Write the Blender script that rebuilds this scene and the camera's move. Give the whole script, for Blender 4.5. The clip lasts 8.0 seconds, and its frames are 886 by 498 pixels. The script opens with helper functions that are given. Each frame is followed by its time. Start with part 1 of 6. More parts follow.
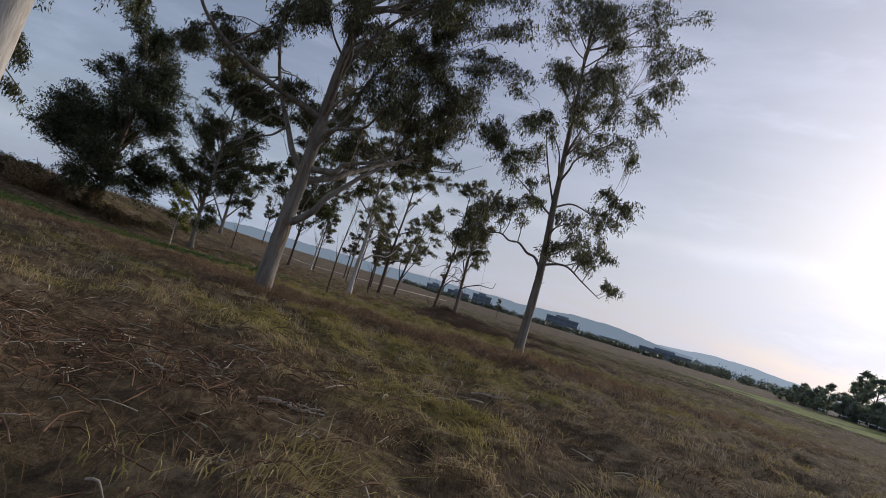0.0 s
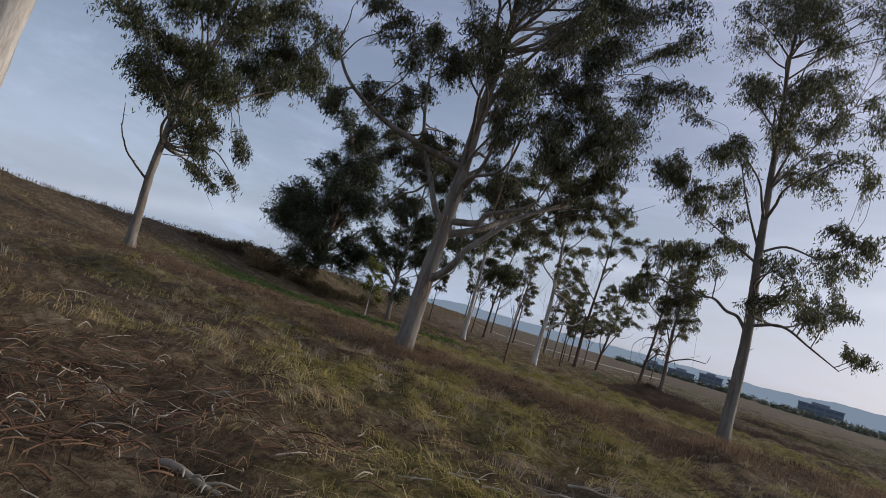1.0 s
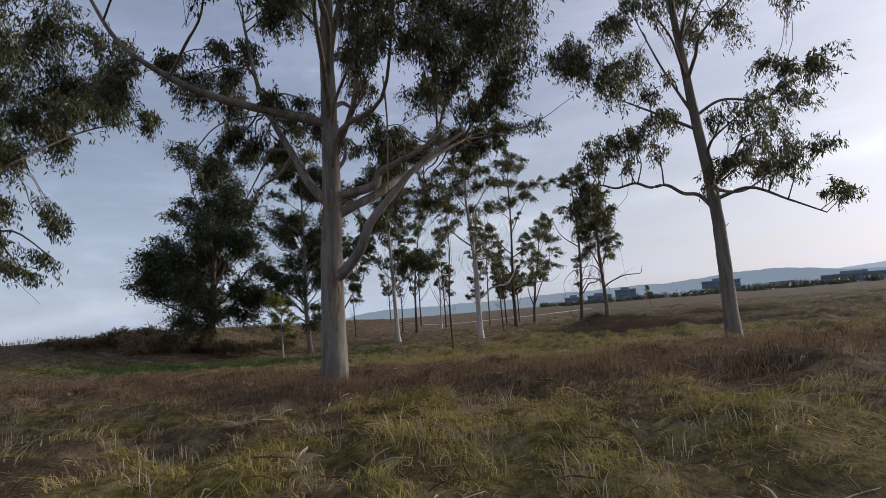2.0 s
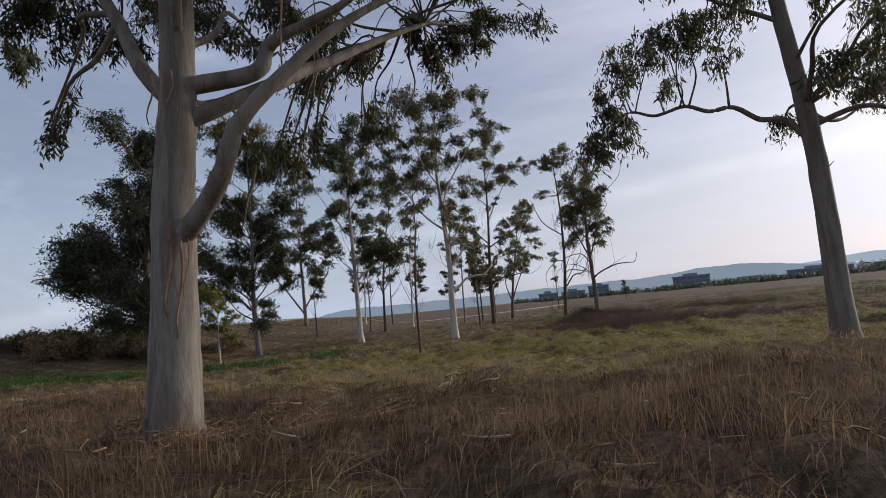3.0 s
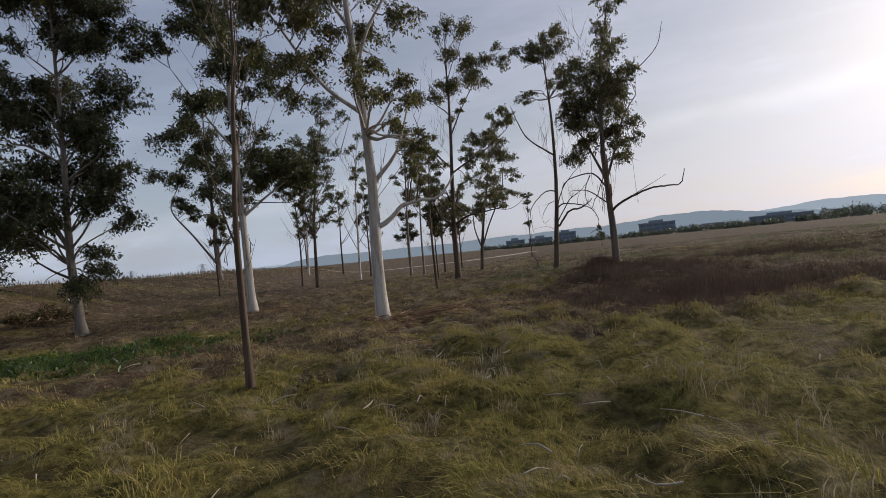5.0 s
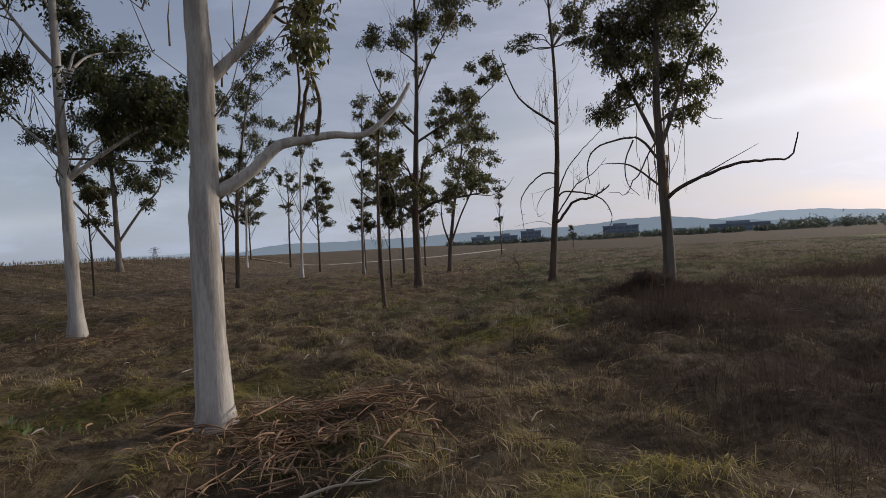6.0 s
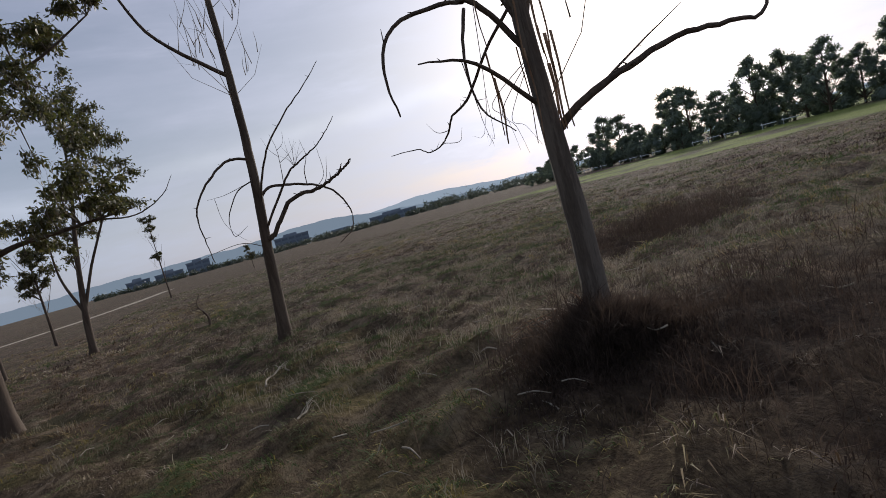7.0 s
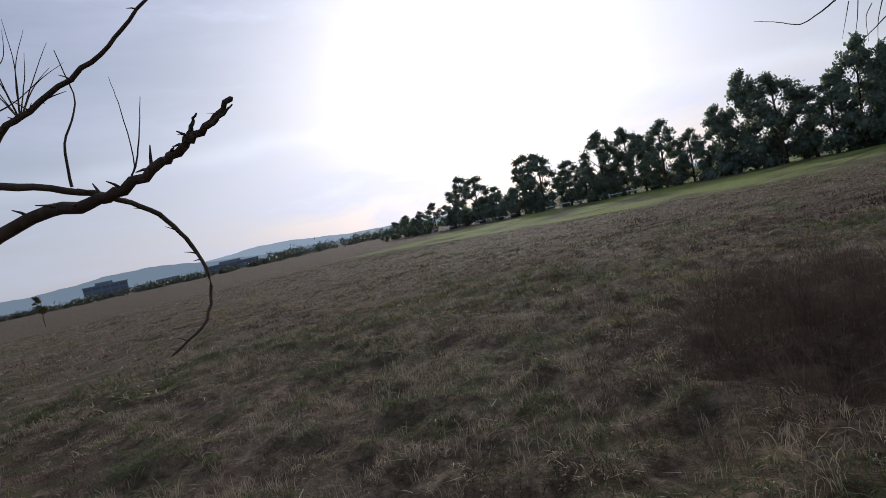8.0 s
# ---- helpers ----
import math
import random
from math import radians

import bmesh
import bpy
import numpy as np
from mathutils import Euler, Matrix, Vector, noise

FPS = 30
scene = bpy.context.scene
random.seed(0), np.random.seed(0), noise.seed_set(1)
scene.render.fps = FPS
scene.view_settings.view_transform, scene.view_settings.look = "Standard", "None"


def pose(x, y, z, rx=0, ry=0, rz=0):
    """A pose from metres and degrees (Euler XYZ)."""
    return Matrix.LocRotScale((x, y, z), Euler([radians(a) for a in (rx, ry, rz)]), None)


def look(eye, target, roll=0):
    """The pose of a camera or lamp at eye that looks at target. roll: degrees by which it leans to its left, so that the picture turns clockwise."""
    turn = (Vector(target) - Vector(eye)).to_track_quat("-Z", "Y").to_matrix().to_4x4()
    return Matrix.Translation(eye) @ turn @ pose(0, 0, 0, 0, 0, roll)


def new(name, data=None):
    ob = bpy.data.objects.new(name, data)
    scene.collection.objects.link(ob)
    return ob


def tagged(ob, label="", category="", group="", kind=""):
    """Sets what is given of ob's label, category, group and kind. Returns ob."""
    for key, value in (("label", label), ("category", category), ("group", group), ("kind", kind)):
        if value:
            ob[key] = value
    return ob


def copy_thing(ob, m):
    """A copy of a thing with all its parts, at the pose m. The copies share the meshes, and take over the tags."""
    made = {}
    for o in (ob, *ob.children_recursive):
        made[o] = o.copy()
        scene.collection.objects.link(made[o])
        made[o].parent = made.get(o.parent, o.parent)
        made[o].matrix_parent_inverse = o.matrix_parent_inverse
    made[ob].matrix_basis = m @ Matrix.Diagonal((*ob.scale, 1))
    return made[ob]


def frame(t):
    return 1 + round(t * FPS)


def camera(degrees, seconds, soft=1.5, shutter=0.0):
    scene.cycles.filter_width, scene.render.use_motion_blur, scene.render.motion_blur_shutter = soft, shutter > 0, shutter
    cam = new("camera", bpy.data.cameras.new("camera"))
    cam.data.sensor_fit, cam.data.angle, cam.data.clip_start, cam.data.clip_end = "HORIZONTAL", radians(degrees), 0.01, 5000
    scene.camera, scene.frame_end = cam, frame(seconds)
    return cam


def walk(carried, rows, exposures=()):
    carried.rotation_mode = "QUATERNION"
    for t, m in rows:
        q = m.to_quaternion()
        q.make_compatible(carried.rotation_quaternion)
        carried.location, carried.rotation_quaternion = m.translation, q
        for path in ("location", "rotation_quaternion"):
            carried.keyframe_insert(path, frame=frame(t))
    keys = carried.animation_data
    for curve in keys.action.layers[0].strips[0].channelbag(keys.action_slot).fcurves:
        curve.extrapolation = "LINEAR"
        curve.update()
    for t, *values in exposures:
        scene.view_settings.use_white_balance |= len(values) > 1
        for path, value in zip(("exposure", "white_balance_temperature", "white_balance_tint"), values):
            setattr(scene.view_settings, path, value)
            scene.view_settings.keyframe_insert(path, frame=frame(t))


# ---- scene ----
cam = camera(78.0, 8.0, 0.85)
PATH = [
    (0, (1.453, -3.105, 1.68), (1.215, -1.126, 1.834), 16.4),
    (0.5, (2.394, -2.062, 1.75), (1.617, -0.226, 1.908), 19.4),
    (1, (2.47, -1.05, 1.73), (1.483, 0.678, 1.934), 16.4),
    (1.5, (1.622, 0.511, 1.67), (0.784, 2.312, 1.904), 5.3),
    (1.7, (1.285, 1.005, 1.59), (0.531, 2.841, 1.841), -1.9),
    (2.8, (-0.25, 5.364, 1.41), (-0.839, 7.263, 1.633), -6.3),
    (3, (-0.425, 6.292, 1.385), (-0.998, 8.196, 1.604), -5.4),
    (3.5, (-0.87, 8.908, 1.26), (-1.457, 10.815, 1.393), 1.45),
    (4, (-1.423, 11.765, 1.19), (-2.024, 13.67, 1.279), 3.6),
    (4.5, (-2.129, 14.726, 1.19), (-2.675, 16.649, 1.264), -4.5),
    (4.7, (-2.32, 15.855, 1.34), (-2.832, 17.788, 1.372), -5.2),
    (5.8, (-4.018, 24.117, 1.49), (-4.41, 26.078, 1.488), -4.8),
    (6, (-4.288, 25.645, 1.582), (-4.644, 27.613, 1.568), -3.1),
    (6.5, (-4.83, 30.0, 1.736), (-4.803, 31.999, 1.686), -6.1),
    (7, (-5.03, 34.25, 1.965), (-4.264, 36.091, 1.806), -15.4),
    (7.5, (-4.51, 37.96, 2.008), (-3.388, 39.608, 1.826), -9.3),
    (8, (-3.183, 42.137, 2.385), (-1.911, 43.677, 2.285), -12.4),
]
EXPOSURES = [(0, -0.05, 6550, 10), (0.5, -0.05, 6420, 10), (1.0, 0.1, 6500, 10), (1.5, 0.2, 6600, 10), (3.0, 0.22, 6720, 10), (3.5, 0.2, 6780, 10), (4.0, 0.2, 6930, 10), (4.5, 0.18, 6980, 10), (6.0, -0.05, 6860, 11), (6.5, -0.05, 6680, 10), (7.0, -0.05, 6500, 10), (7.5, -0.1, 6270, 10), (8.0, -0.12, 6230, 10)]
walk(cam, [(t, look(eye, target, roll)) for t, eye, target, roll in PATH], EXPOSURES)

# ---- light ----
SUN_AZ, SUN_EL = 47.0, 17.0          # degrees clockwise from +y, above the horizon
sun_dir = Vector((math.sin(radians(SUN_AZ)) * math.cos(radians(SUN_EL)), math.cos(radians(SUN_AZ)) * math.cos(radians(SUN_EL)), math.sin(radians(SUN_EL))))
sun_lamp = bpy.data.lights.new("sun", "SUN")
sun_lamp.energy, sun_lamp.angle, sun_lamp.color = 2.3, radians(7), (1.0, 0.94, 0.87)
sun_ob = new("sun", sun_lamp)
sun_ob.rotation_mode = "QUATERNION"
sun_ob.rotation_quaternion = sun_dir.to_track_quat("Z", "Y")
scene.view_settings.exposure = 0.0

world = bpy.data.worlds.new("sky")
scene.world = world
world.use_nodes = True


class Nodes:
    """A short hand for node trees."""

    def __init__(self, tree):
        self.tree = tree
        tree.nodes.clear()

    def add(self, kind, values=None):
        n = self.tree.nodes.new(kind)
        self.feed(n, values)
        return n

    def feed(self, n, values):
        for k, v in (values or {}).items():
            if isinstance(v, bpy.types.NodeSocket):
                self.tree.links.new(v, n.inputs[k])
            else:
                n.inputs[k].default_value = v

    def math(self, op, a, b=0.0):
        n = self.add("ShaderNodeMath", {0: a, 1: b})
        n.operation = op
        return n.outputs[0]

    def mix(self, fac, a, b, blend="MIX"):
        n = self.add("ShaderNodeMix")
        n.data_type, n.blend_type = "RGBA", blend
        self.feed(n, {0: fac, 6: a, 7: b})
        return n.outputs[2]

    def growth(self):
        n = self.add("ShaderNodeAttribute")
        n.attribute_name = "growth"
        return n.outputs["Fac"]

    def noise(self, vec, scale, detail=4.0, rough=0.55):
        return self.add("ShaderNodeTexNoise", {"Vector": vec, "Scale": scale, "Detail": detail, "Roughness": rough}).outputs["Fac"]

    def ramp(self, fac, stops):
        n = self.add("ShaderNodeValToRGB", {0: fac})
        r = n.color_ramp
        r.elements[0].position, r.elements[0].color = stops[0][0], (*stops[0][1], 1)
        r.elements[1].position, r.elements[1].color = stops[-1][0], (*stops[-1][1], 1)
        for p, c in stops[1:-1]:
            r.elements.new(p).color = (*c, 1)
        return n.outputs[0]

    def span(self, fac, lo, hi):
        n = self.add("ShaderNodeMapRange", {0: fac, 1: lo, 2: hi, 3: 0.0, 4: 1.0})
        n.interpolation_type = "SMOOTHSTEP"
        return n.outputs[0]

    def stretch(self, vec, scale, turn=(0, 0, 0)):
        return self.add("ShaderNodeMapping", {"Vector": vec, "Scale": scale, "Rotation": turn}).outputs[0]


def make_sky():
    n = Nodes(world.node_tree)
    way = n.add("ShaderNodeTexCoord").outputs["Generated"]
    sky = n.add("ShaderNodeTexSky")
    sky.sky_type, sky.sun_disc = "NISHITA", False
    sky.sun_elevation, sky.sun_rotation = radians(SUN_EL), radians(SUN_AZ)
    sky.air_density, sky.dust_density, sky.ozone_density = 1.2, 1.5, 2.5
    blue = n.mix(1.0, sky.outputs[0], (0.080, 0.0755, 0.0755, 1), "MULTIPLY")
    dot = n.add("ShaderNodeVectorMath", {0: way, 1: tuple(sun_dir)})
    dot.operation = "DOT_PRODUCT"
    near = n.math("MAXIMUM", dot.outputs["Value"], 0.0)
    glow = n.math("ADD", n.math("MULTIPLY", n.math("POWER", near, 5.0), 0.265), n.math("MULTIPLY", n.math("POWER", near, 13.0), 0.33))
    up = n.add("ShaderNodeSeparateXYZ", {0: way}).outputs[2]
    flat = n.stretch(way, (1.0, 1.0, 4.5), (0.1, 0.05, 0.6))
    thin = n.span(n.noise(flat, 1.6, 6.0, 0.6), 0.38, 0.75)
    fine = n.span(n.noise(n.stretch(way, (1.3, 5.0, 9.0), (0.0, 0.12, -0.5)), 2.2, 5.0, 0.6), 0.5, 0.8)
    veil = n.math("ADD", 0.44, n.math("ADD", n.math("MULTIPLY", thin, 0.34), n.math("MULTIPLY", fine, 0.24)))
    glow = n.math("MULTIPLY", glow, n.math("ADD", 0.70, n.math("MULTIPLY", n.math("ADD", thin, fine), 0.36)))
    aside = n.span(dot.outputs["Value"], 0.15, 0.9)
    haze = n.mix(aside, n.mix(n.span(up, 0.0, 0.5), (0.445, 0.53, 0.695, 1), (0.39, 0.45, 0.635, 1)), n.mix(n.span(up, 0.0, 0.5), (0.55, 0.575, 0.69, 1), (0.45, 0.48, 0.63, 1)))
    # one long thin streak of cirrus
    lane = n.add("ShaderNodeVectorMath", {0: way, 1: (-0.077, -0.173, 0.982)})
    lane.operation = "DOT_PRODUCT"
    off = n.math("MULTIPLY", n.math("ADD", lane.outputs["Value"], n.math("MULTIPLY", n.math("SUBTRACT", n.noise(way, 9.0, 4.0), 0.5), 0.035)), 62.0)
    streak = n.math("POWER", 2.718, n.math("MULTIPLY", n.math("MULTIPLY", off, off), -1.0))
    streak = n.math("MULTIPLY", n.math("MULTIPLY", streak, 0.085), n.span(n.noise(way, 3.5, 3.0), 0.3, 0.6))
    low = n.math("SUBTRACT", 1.0, n.span(up, 0.0, 0.28))
    veil = n.math("MINIMUM", n.math("ADD", veil, n.math("MULTIPLY", low, 0.26)), 0.94)
    base = n.mix(veil, blue, haze)
    warm = n.mix(n.span(up, 0.02, 0.30), (0.94, 0.92, 1.02, 1), (0.93, 0.95, 1.07, 1))
    lit = n.mix(1.0, base, n.mix(1.0, warm, n.add("ShaderNodeCombineXYZ", {0: glow, 1: glow, 2: glow}).outputs[0], "MULTIPLY"), "ADD")
    lit = n.mix(1.0, lit, n.add("ShaderNodeCombineXYZ", {0: streak, 1: streak, 2: streak}).outputs[0], "ADD")
    bg = n.add("ShaderNodeBackground", {0: lit, 1: 1.0})
    n.add("ShaderNodeOutputWorld", {0: bg.outputs[0]})


make_sky()


# ---- materials ----
def material(name):
    m = bpy.data.materials.new(name)
    m.use_nodes = True
    return m, Nodes(m.node_tree)


def surface(n, colour, rough, bump=None, strength=0.4, dist=0.02, spec=0.3):
    p = n.add("ShaderNodeBsdfPrincipled", {"Base Color": colour, "Roughness": rough, "Specular IOR Level": spec})
    if bump is not None:
        b = n.add("ShaderNodeBump", {"Height": bump, "Strength": strength, "Distance": dist})
        n.tree.links.new(b.outputs[0], p.inputs["Normal"])
    return p


def bark(name, pale, mid, dark, patch):
    """Smooth gum bark: pale wood with upright streaks, shed patches and grey stains."""
    m, n = material(name)
    at = n.add("ShaderNodeTexCoord").outputs["Object"]
    streak = n.noise(n.stretch(at, (5, 5, 0.55)), 1.6, 7.0, 0.7)
    blot = n.noise(n.stretch(at, (1.6, 1.6, 0.55)), 1.5, 4.0)
    grain = n.noise(n.stretch(at, (30, 30, 6)), 2.0, 3.0)
    col = n.ramp(streak, [(0.34, tuple(c * 0.7 for c in mid)), (0.46, mid), (0.54, pale), (0.70, tuple(c * 0.75 for c in pale))])
    col = n.mix(n.span(blot, 0.52, 0.66), col, (*mid, 1))
    col = n.mix(n.math("MULTIPLY", n.span(n.noise(n.stretch(at, (2.4, 2.4, 0.35)), 2.3, 5.0), 0.60, 0.70), patch), col, (*dark, 1))
    col = n.mix(0.35, col, n.ramp(grain, [(0.2, tuple(c * 0.55 for c in mid)), (0.8, pale)]))
    high = n.math("ADD", n.math("MULTIPLY", streak, 0.6), n.math("MULTIPLY", grain, 0.4))
    p = surface(n, col, 0.78, high, 0.5, 0.02)
    n.add("ShaderNodeOutputMaterial", {0: p.outputs[0]})
    return m


def leaf(name, low, mid, high, lets=0.35):
    m, n = material(name)
    pick = n.add("ShaderNodeNewGeometry").outputs["Random Per Island"]
    at = n.add("ShaderNodeTexCoord").outputs["Object"]
    shade = n.math("ADD", n.math("MULTIPLY", pick, 0.7), n.math("MULTIPLY", n.noise(at, 0.7, 2.0), 0.5))
    col = n.ramp(shade, [(0.2, low), (0.55, mid), (0.95, high)])
    p = surface(n, col, 0.42, spec=0.45)
    t = n.add("ShaderNodeBsdfTranslucent", {0: n.mix(0.5, col, (0.16, 0.2, 0.04, 1))})
    mixed = n.add("ShaderNodeMixShader", {0: lets, 1: p.outputs[0], 2: t.outputs[0]})
    n.add("ShaderNodeOutputMaterial", {0: mixed.outputs[0]})
    return m


def straw(name, stops, rough=0.8, lets=0.25, attr=True):
    """Dry and green grass blades: colour by growth, each blade a little apart."""
    m, n = material(name)
    pick = n.add("ShaderNodeNewGeometry").outputs["Random Per Island"]
    at = n.add("ShaderNodeTexCoord").outputs["Object"]
    base = n.math("ADD", n.math("MULTIPLY", pick, 0.34), n.math("MULTIPLY", n.noise(at, 0.9, 3.0), 0.42))
    if attr:
        g = n.growth()
        base = n.math("ADD", n.math("MULTIPLY", base, 0.62), n.math("MULTIPLY", g, 0.62))
    col = n.ramp(base, stops)
    p = surface(n, col, rough, spec=0.2)
    t = n.add("ShaderNodeBsdfTranslucent", {0: col})
    mixed = n.add("ShaderNodeMixShader", {0: lets, 1: p.outputs[0], 2: t.outputs[0]})
    n.add("ShaderNodeOutputMaterial", {0: mixed.outputs[0]})
    return m


def plain(name, a, b, scale=6.0, rough=0.85, bump=0.3):
    m, n = material(name)
    at = n.add("ShaderNodeTexCoord").outputs["Object"]
    f = n.noise(at, scale, 5.0)
    p = surface(n, n.mix(n.span(f, 0.3, 0.7), (*a, 1), (*b, 1)), rough, f, bump, 0.02)
    n.add("ShaderNodeOutputMaterial", {0: p.outputs[0]})
    return m


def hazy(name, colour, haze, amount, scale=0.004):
    """Far things, the air's haze painted on as a glow mixed into them."""
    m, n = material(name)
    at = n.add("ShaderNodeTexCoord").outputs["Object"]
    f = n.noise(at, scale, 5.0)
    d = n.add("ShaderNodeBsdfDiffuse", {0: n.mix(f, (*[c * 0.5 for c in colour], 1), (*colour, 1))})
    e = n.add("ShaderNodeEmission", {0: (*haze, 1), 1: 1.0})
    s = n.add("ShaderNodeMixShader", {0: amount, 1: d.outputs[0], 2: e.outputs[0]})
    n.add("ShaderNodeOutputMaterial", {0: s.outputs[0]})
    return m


def make_ground_material():
    m, n = material("field_ground")
    at = n.add("ShaderNodeTexCoord").outputs["Object"]
    g = n.growth()
    mid = n.noise(at, 0.55, 6.0, 0.62)
    fine = n.noise(at, 7.0, 6.0, 0.7)
    streak = n.noise(n.stretch(at, (18, 5, 5), (0, 0, 0.5)), 2.0, 5.0, 0.7)
    dry = n.ramp(n.math("ADD", n.math("MULTIPLY", fine, 0.6), n.math("MULTIPLY", streak, 0.4)), [(0.32, (0.030, 0.020, 0.012)), (0.46, (0.108, 0.074, 0.043)), (0.58, (0.21, 0.152, 0.086)), (0.76, (0.40, 0.30, 0.175))])
    lush = n.ramp(fine, [(0.32, (0.036, 0.034, 0.009)), (0.5, (0.17, 0.142, 0.036)), (0.72, (0.38, 0.30, 0.11))])
    tone = n.math("ADD", g, n.math("MULTIPLY", n.math("SUBTRACT", mid, 0.5), 0.9))
    col = n.mix(n.span(tone, 0.30, 0.75), dry, lush)
    col = n.mix(n.span(g, 0.76, 1.0), col, n.ramp(fine, [(0.3, (0.030, 0.055, 0.010)), (0.55, (0.075, 0.125, 0.022)), (0.75, (0.14, 0.19, 0.045))]))
    patch = n.noise(at, 1.7, 5.0, 0.65)
    col = n.mix(n.span(patch, 0.52, 0.66), col, n.mix(0.55, col, (0.36, 0.275, 0.175, 1)))
    col = n.mix(n.span(n.noise(at, 2.3, 5.0, 0.65), 0.53, 0.68), col, n.mix(0.45, col, (0.045, 0.030, 0.020, 1)))
    # hollows between tussocks are darkened, painting in the shade that gathers there
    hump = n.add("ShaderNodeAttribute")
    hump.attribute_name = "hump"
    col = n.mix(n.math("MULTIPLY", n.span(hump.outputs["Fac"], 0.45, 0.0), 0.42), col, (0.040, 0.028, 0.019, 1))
    dull = n.add("ShaderNodeAttribute")
    dull.attribute_name = "dull"
    col = n.mix(n.math("MULTIPLY", dull.outputs["Fac"], 0.6), col, n.ramp(n.math("ADD", n.math("MULTIPLY", fine, 0.5), n.math("MULTIPLY", patch, 0.5)), [(0.36, (0.034, 0.024, 0.018)), (0.5, (0.135, 0.093, 0.069)), (0.62, (0.30, 0.22, 0.165))]))
    col = n.mix(n.math("MULTIPLY", n.math("MULTIPLY", dull.outputs["Fac"], n.span(n.noise(at, 1.1, 5.0, 0.65), 0.48, 0.62)), 0.6), col, (0.070, 0.078, 0.030, 1))
    plum = n.noise(at, 0.13, 5.0, 0.65)
    col = n.mix(n.math("MULTIPLY", n.span(plum, 0.45, 0.7), 0.3), col, (0.105, 0.075, 0.060, 1))
    # dark under the weeds: litter, and the shade of dense stems put into the colour
    col = n.mix(n.math("SUBTRACT", 1.0, n.span(g, -0.75, 0.02)), col, n.ramp(fine, [(0.35, (0.032, 0.021, 0.015)), (0.6, (0.105, 0.071, 0.052)), (0.8, (0.22, 0.16, 0.115))]))
    col = n.mix(n.span(g, 1.05, 1.5), col, n.ramp(fine, [(0.3, (0.13, 0.17, 0.035)), (0.7, (0.30, 0.33, 0.09))]))
    p = surface(n, col, 0.95, n.math("ADD", fine, n.math("MULTIPLY", streak, 0.5)), 1.0, 0.12, 0.1)
    n.add("ShaderNodeOutputMaterial", {0: p.outputs[0]})
    return m


M_GROUND = make_ground_material()
M_BARK_PALE = bark("pale_gum_bark", (0.62, 0.57, 0.51), (0.40, 0.35, 0.30), (0.19, 0.13, 0.09), 0.75)
M_BARK_GREY = bark("grey_gum_bark", (0.275, 0.24, 0.20), (0.16, 0.128, 0.10), (0.10, 0.06, 0.04), 0.8)
M_BARK_DUN = bark("dun_gum_bark", (0.205, 0.165, 0.128), (0.105, 0.078, 0.058), (0.055, 0.036, 0.025), 0.85)
M_BARK_BROWN = bark("brown_rough_bark", (0.15, 0.106, 0.074), (0.082, 0.053, 0.036), (0.045, 0.03, 0.022), 0.8)
M_TWIG = plain("twig_bark", (0.10, 0.075, 0.055), (0.22, 0.18, 0.14), 9.0)
M_STRIP = plain("shed_bark_strip", (0.18, 0.095, 0.052), (0.37, 0.235, 0.14), 5.0)
M_STRIP_DARK = plain("old_shed_bark", (0.085, 0.042, 0.024), (0.20, 0.115, 0.065), 5.0)
M_SAPWOOD = plain("torn_pale_sapwood", (0.42, 0.33, 0.23), (0.66, 0.56, 0.42), 14.0)
M_DEADWOOD = plain("bleached_deadwood", (0.27, 0.22, 0.16), (0.47, 0.41, 0.32), 5.0)
M_LEAF = leaf("gum_leaf", (0.020, 0.020, 0.012), (0.050, 0.051, 0.026), (0.18, 0.150, 0.088), 0.28)
M_LEAF_DARK = leaf("dark_gum_leaf", (0.016, 0.018, 0.010), (0.042, 0.046, 0.020), (0.125, 0.112, 0.052), 0.30)
M_LEAF_OLIVE = leaf("olive_gum_leaf", (0.032, 0.029, 0.014), (0.090, 0.078, 0.035), (0.21, 0.155, 0.080), 0.33)
M_LEAF_BLACK = leaf("evergreen_leaf", (0.010, 0.013, 0.008), (0.026, 0.033, 0.016), (0.085, 0.090, 0.040), 0.18)
M_LEAF_RUST = leaf("rusty_young_leaf", (0.060, 0.038, 0.013), (0.150, 0.098, 0.030), (0.27, 0.185, 0.065), 0.40)
M_LEAF_YELLOW = leaf("yellowing_leaf", (0.06, 0.07, 0.015), (0.16, 0.17, 0.03), (0.32, 0.28, 0.05))
M_GREEN_WEED = leaf("green_weed_leaf", (0.022, 0.045, 0.010), (0.055, 0.105, 0.020), (0.12, 0.18, 0.045), 0.35)
M_LEAF_TAN = leaf("tan_dead_leaf", (0.14, 0.075, 0.035), (0.29, 0.175, 0.090), (0.46, 0.31, 0.185))
M_FENCE = plain("weathered_white_paint", (0.62, 0.62, 0.62), (0.78, 0.78, 0.78), 3.0, 0.7, 0.0)
M_LEAF_BROWN = leaf("dead_brown_leaf", (0.05, 0.03, 0.02), (0.12, 0.07, 0.04), (0.22, 0.14, 0.08))
GRASS_STOPS = [(0.12, (0.062, 0.036, 0.021)), (0.27, (0.20, 0.13, 0.070)), (0.41, (0.47, 0.36, 0.195)), (0.55, (0.37, 0.29, 0.10)), (0.72, (0.29, 0.238, 0.066)), (0.92, (0.20, 0.188, 0.046))]
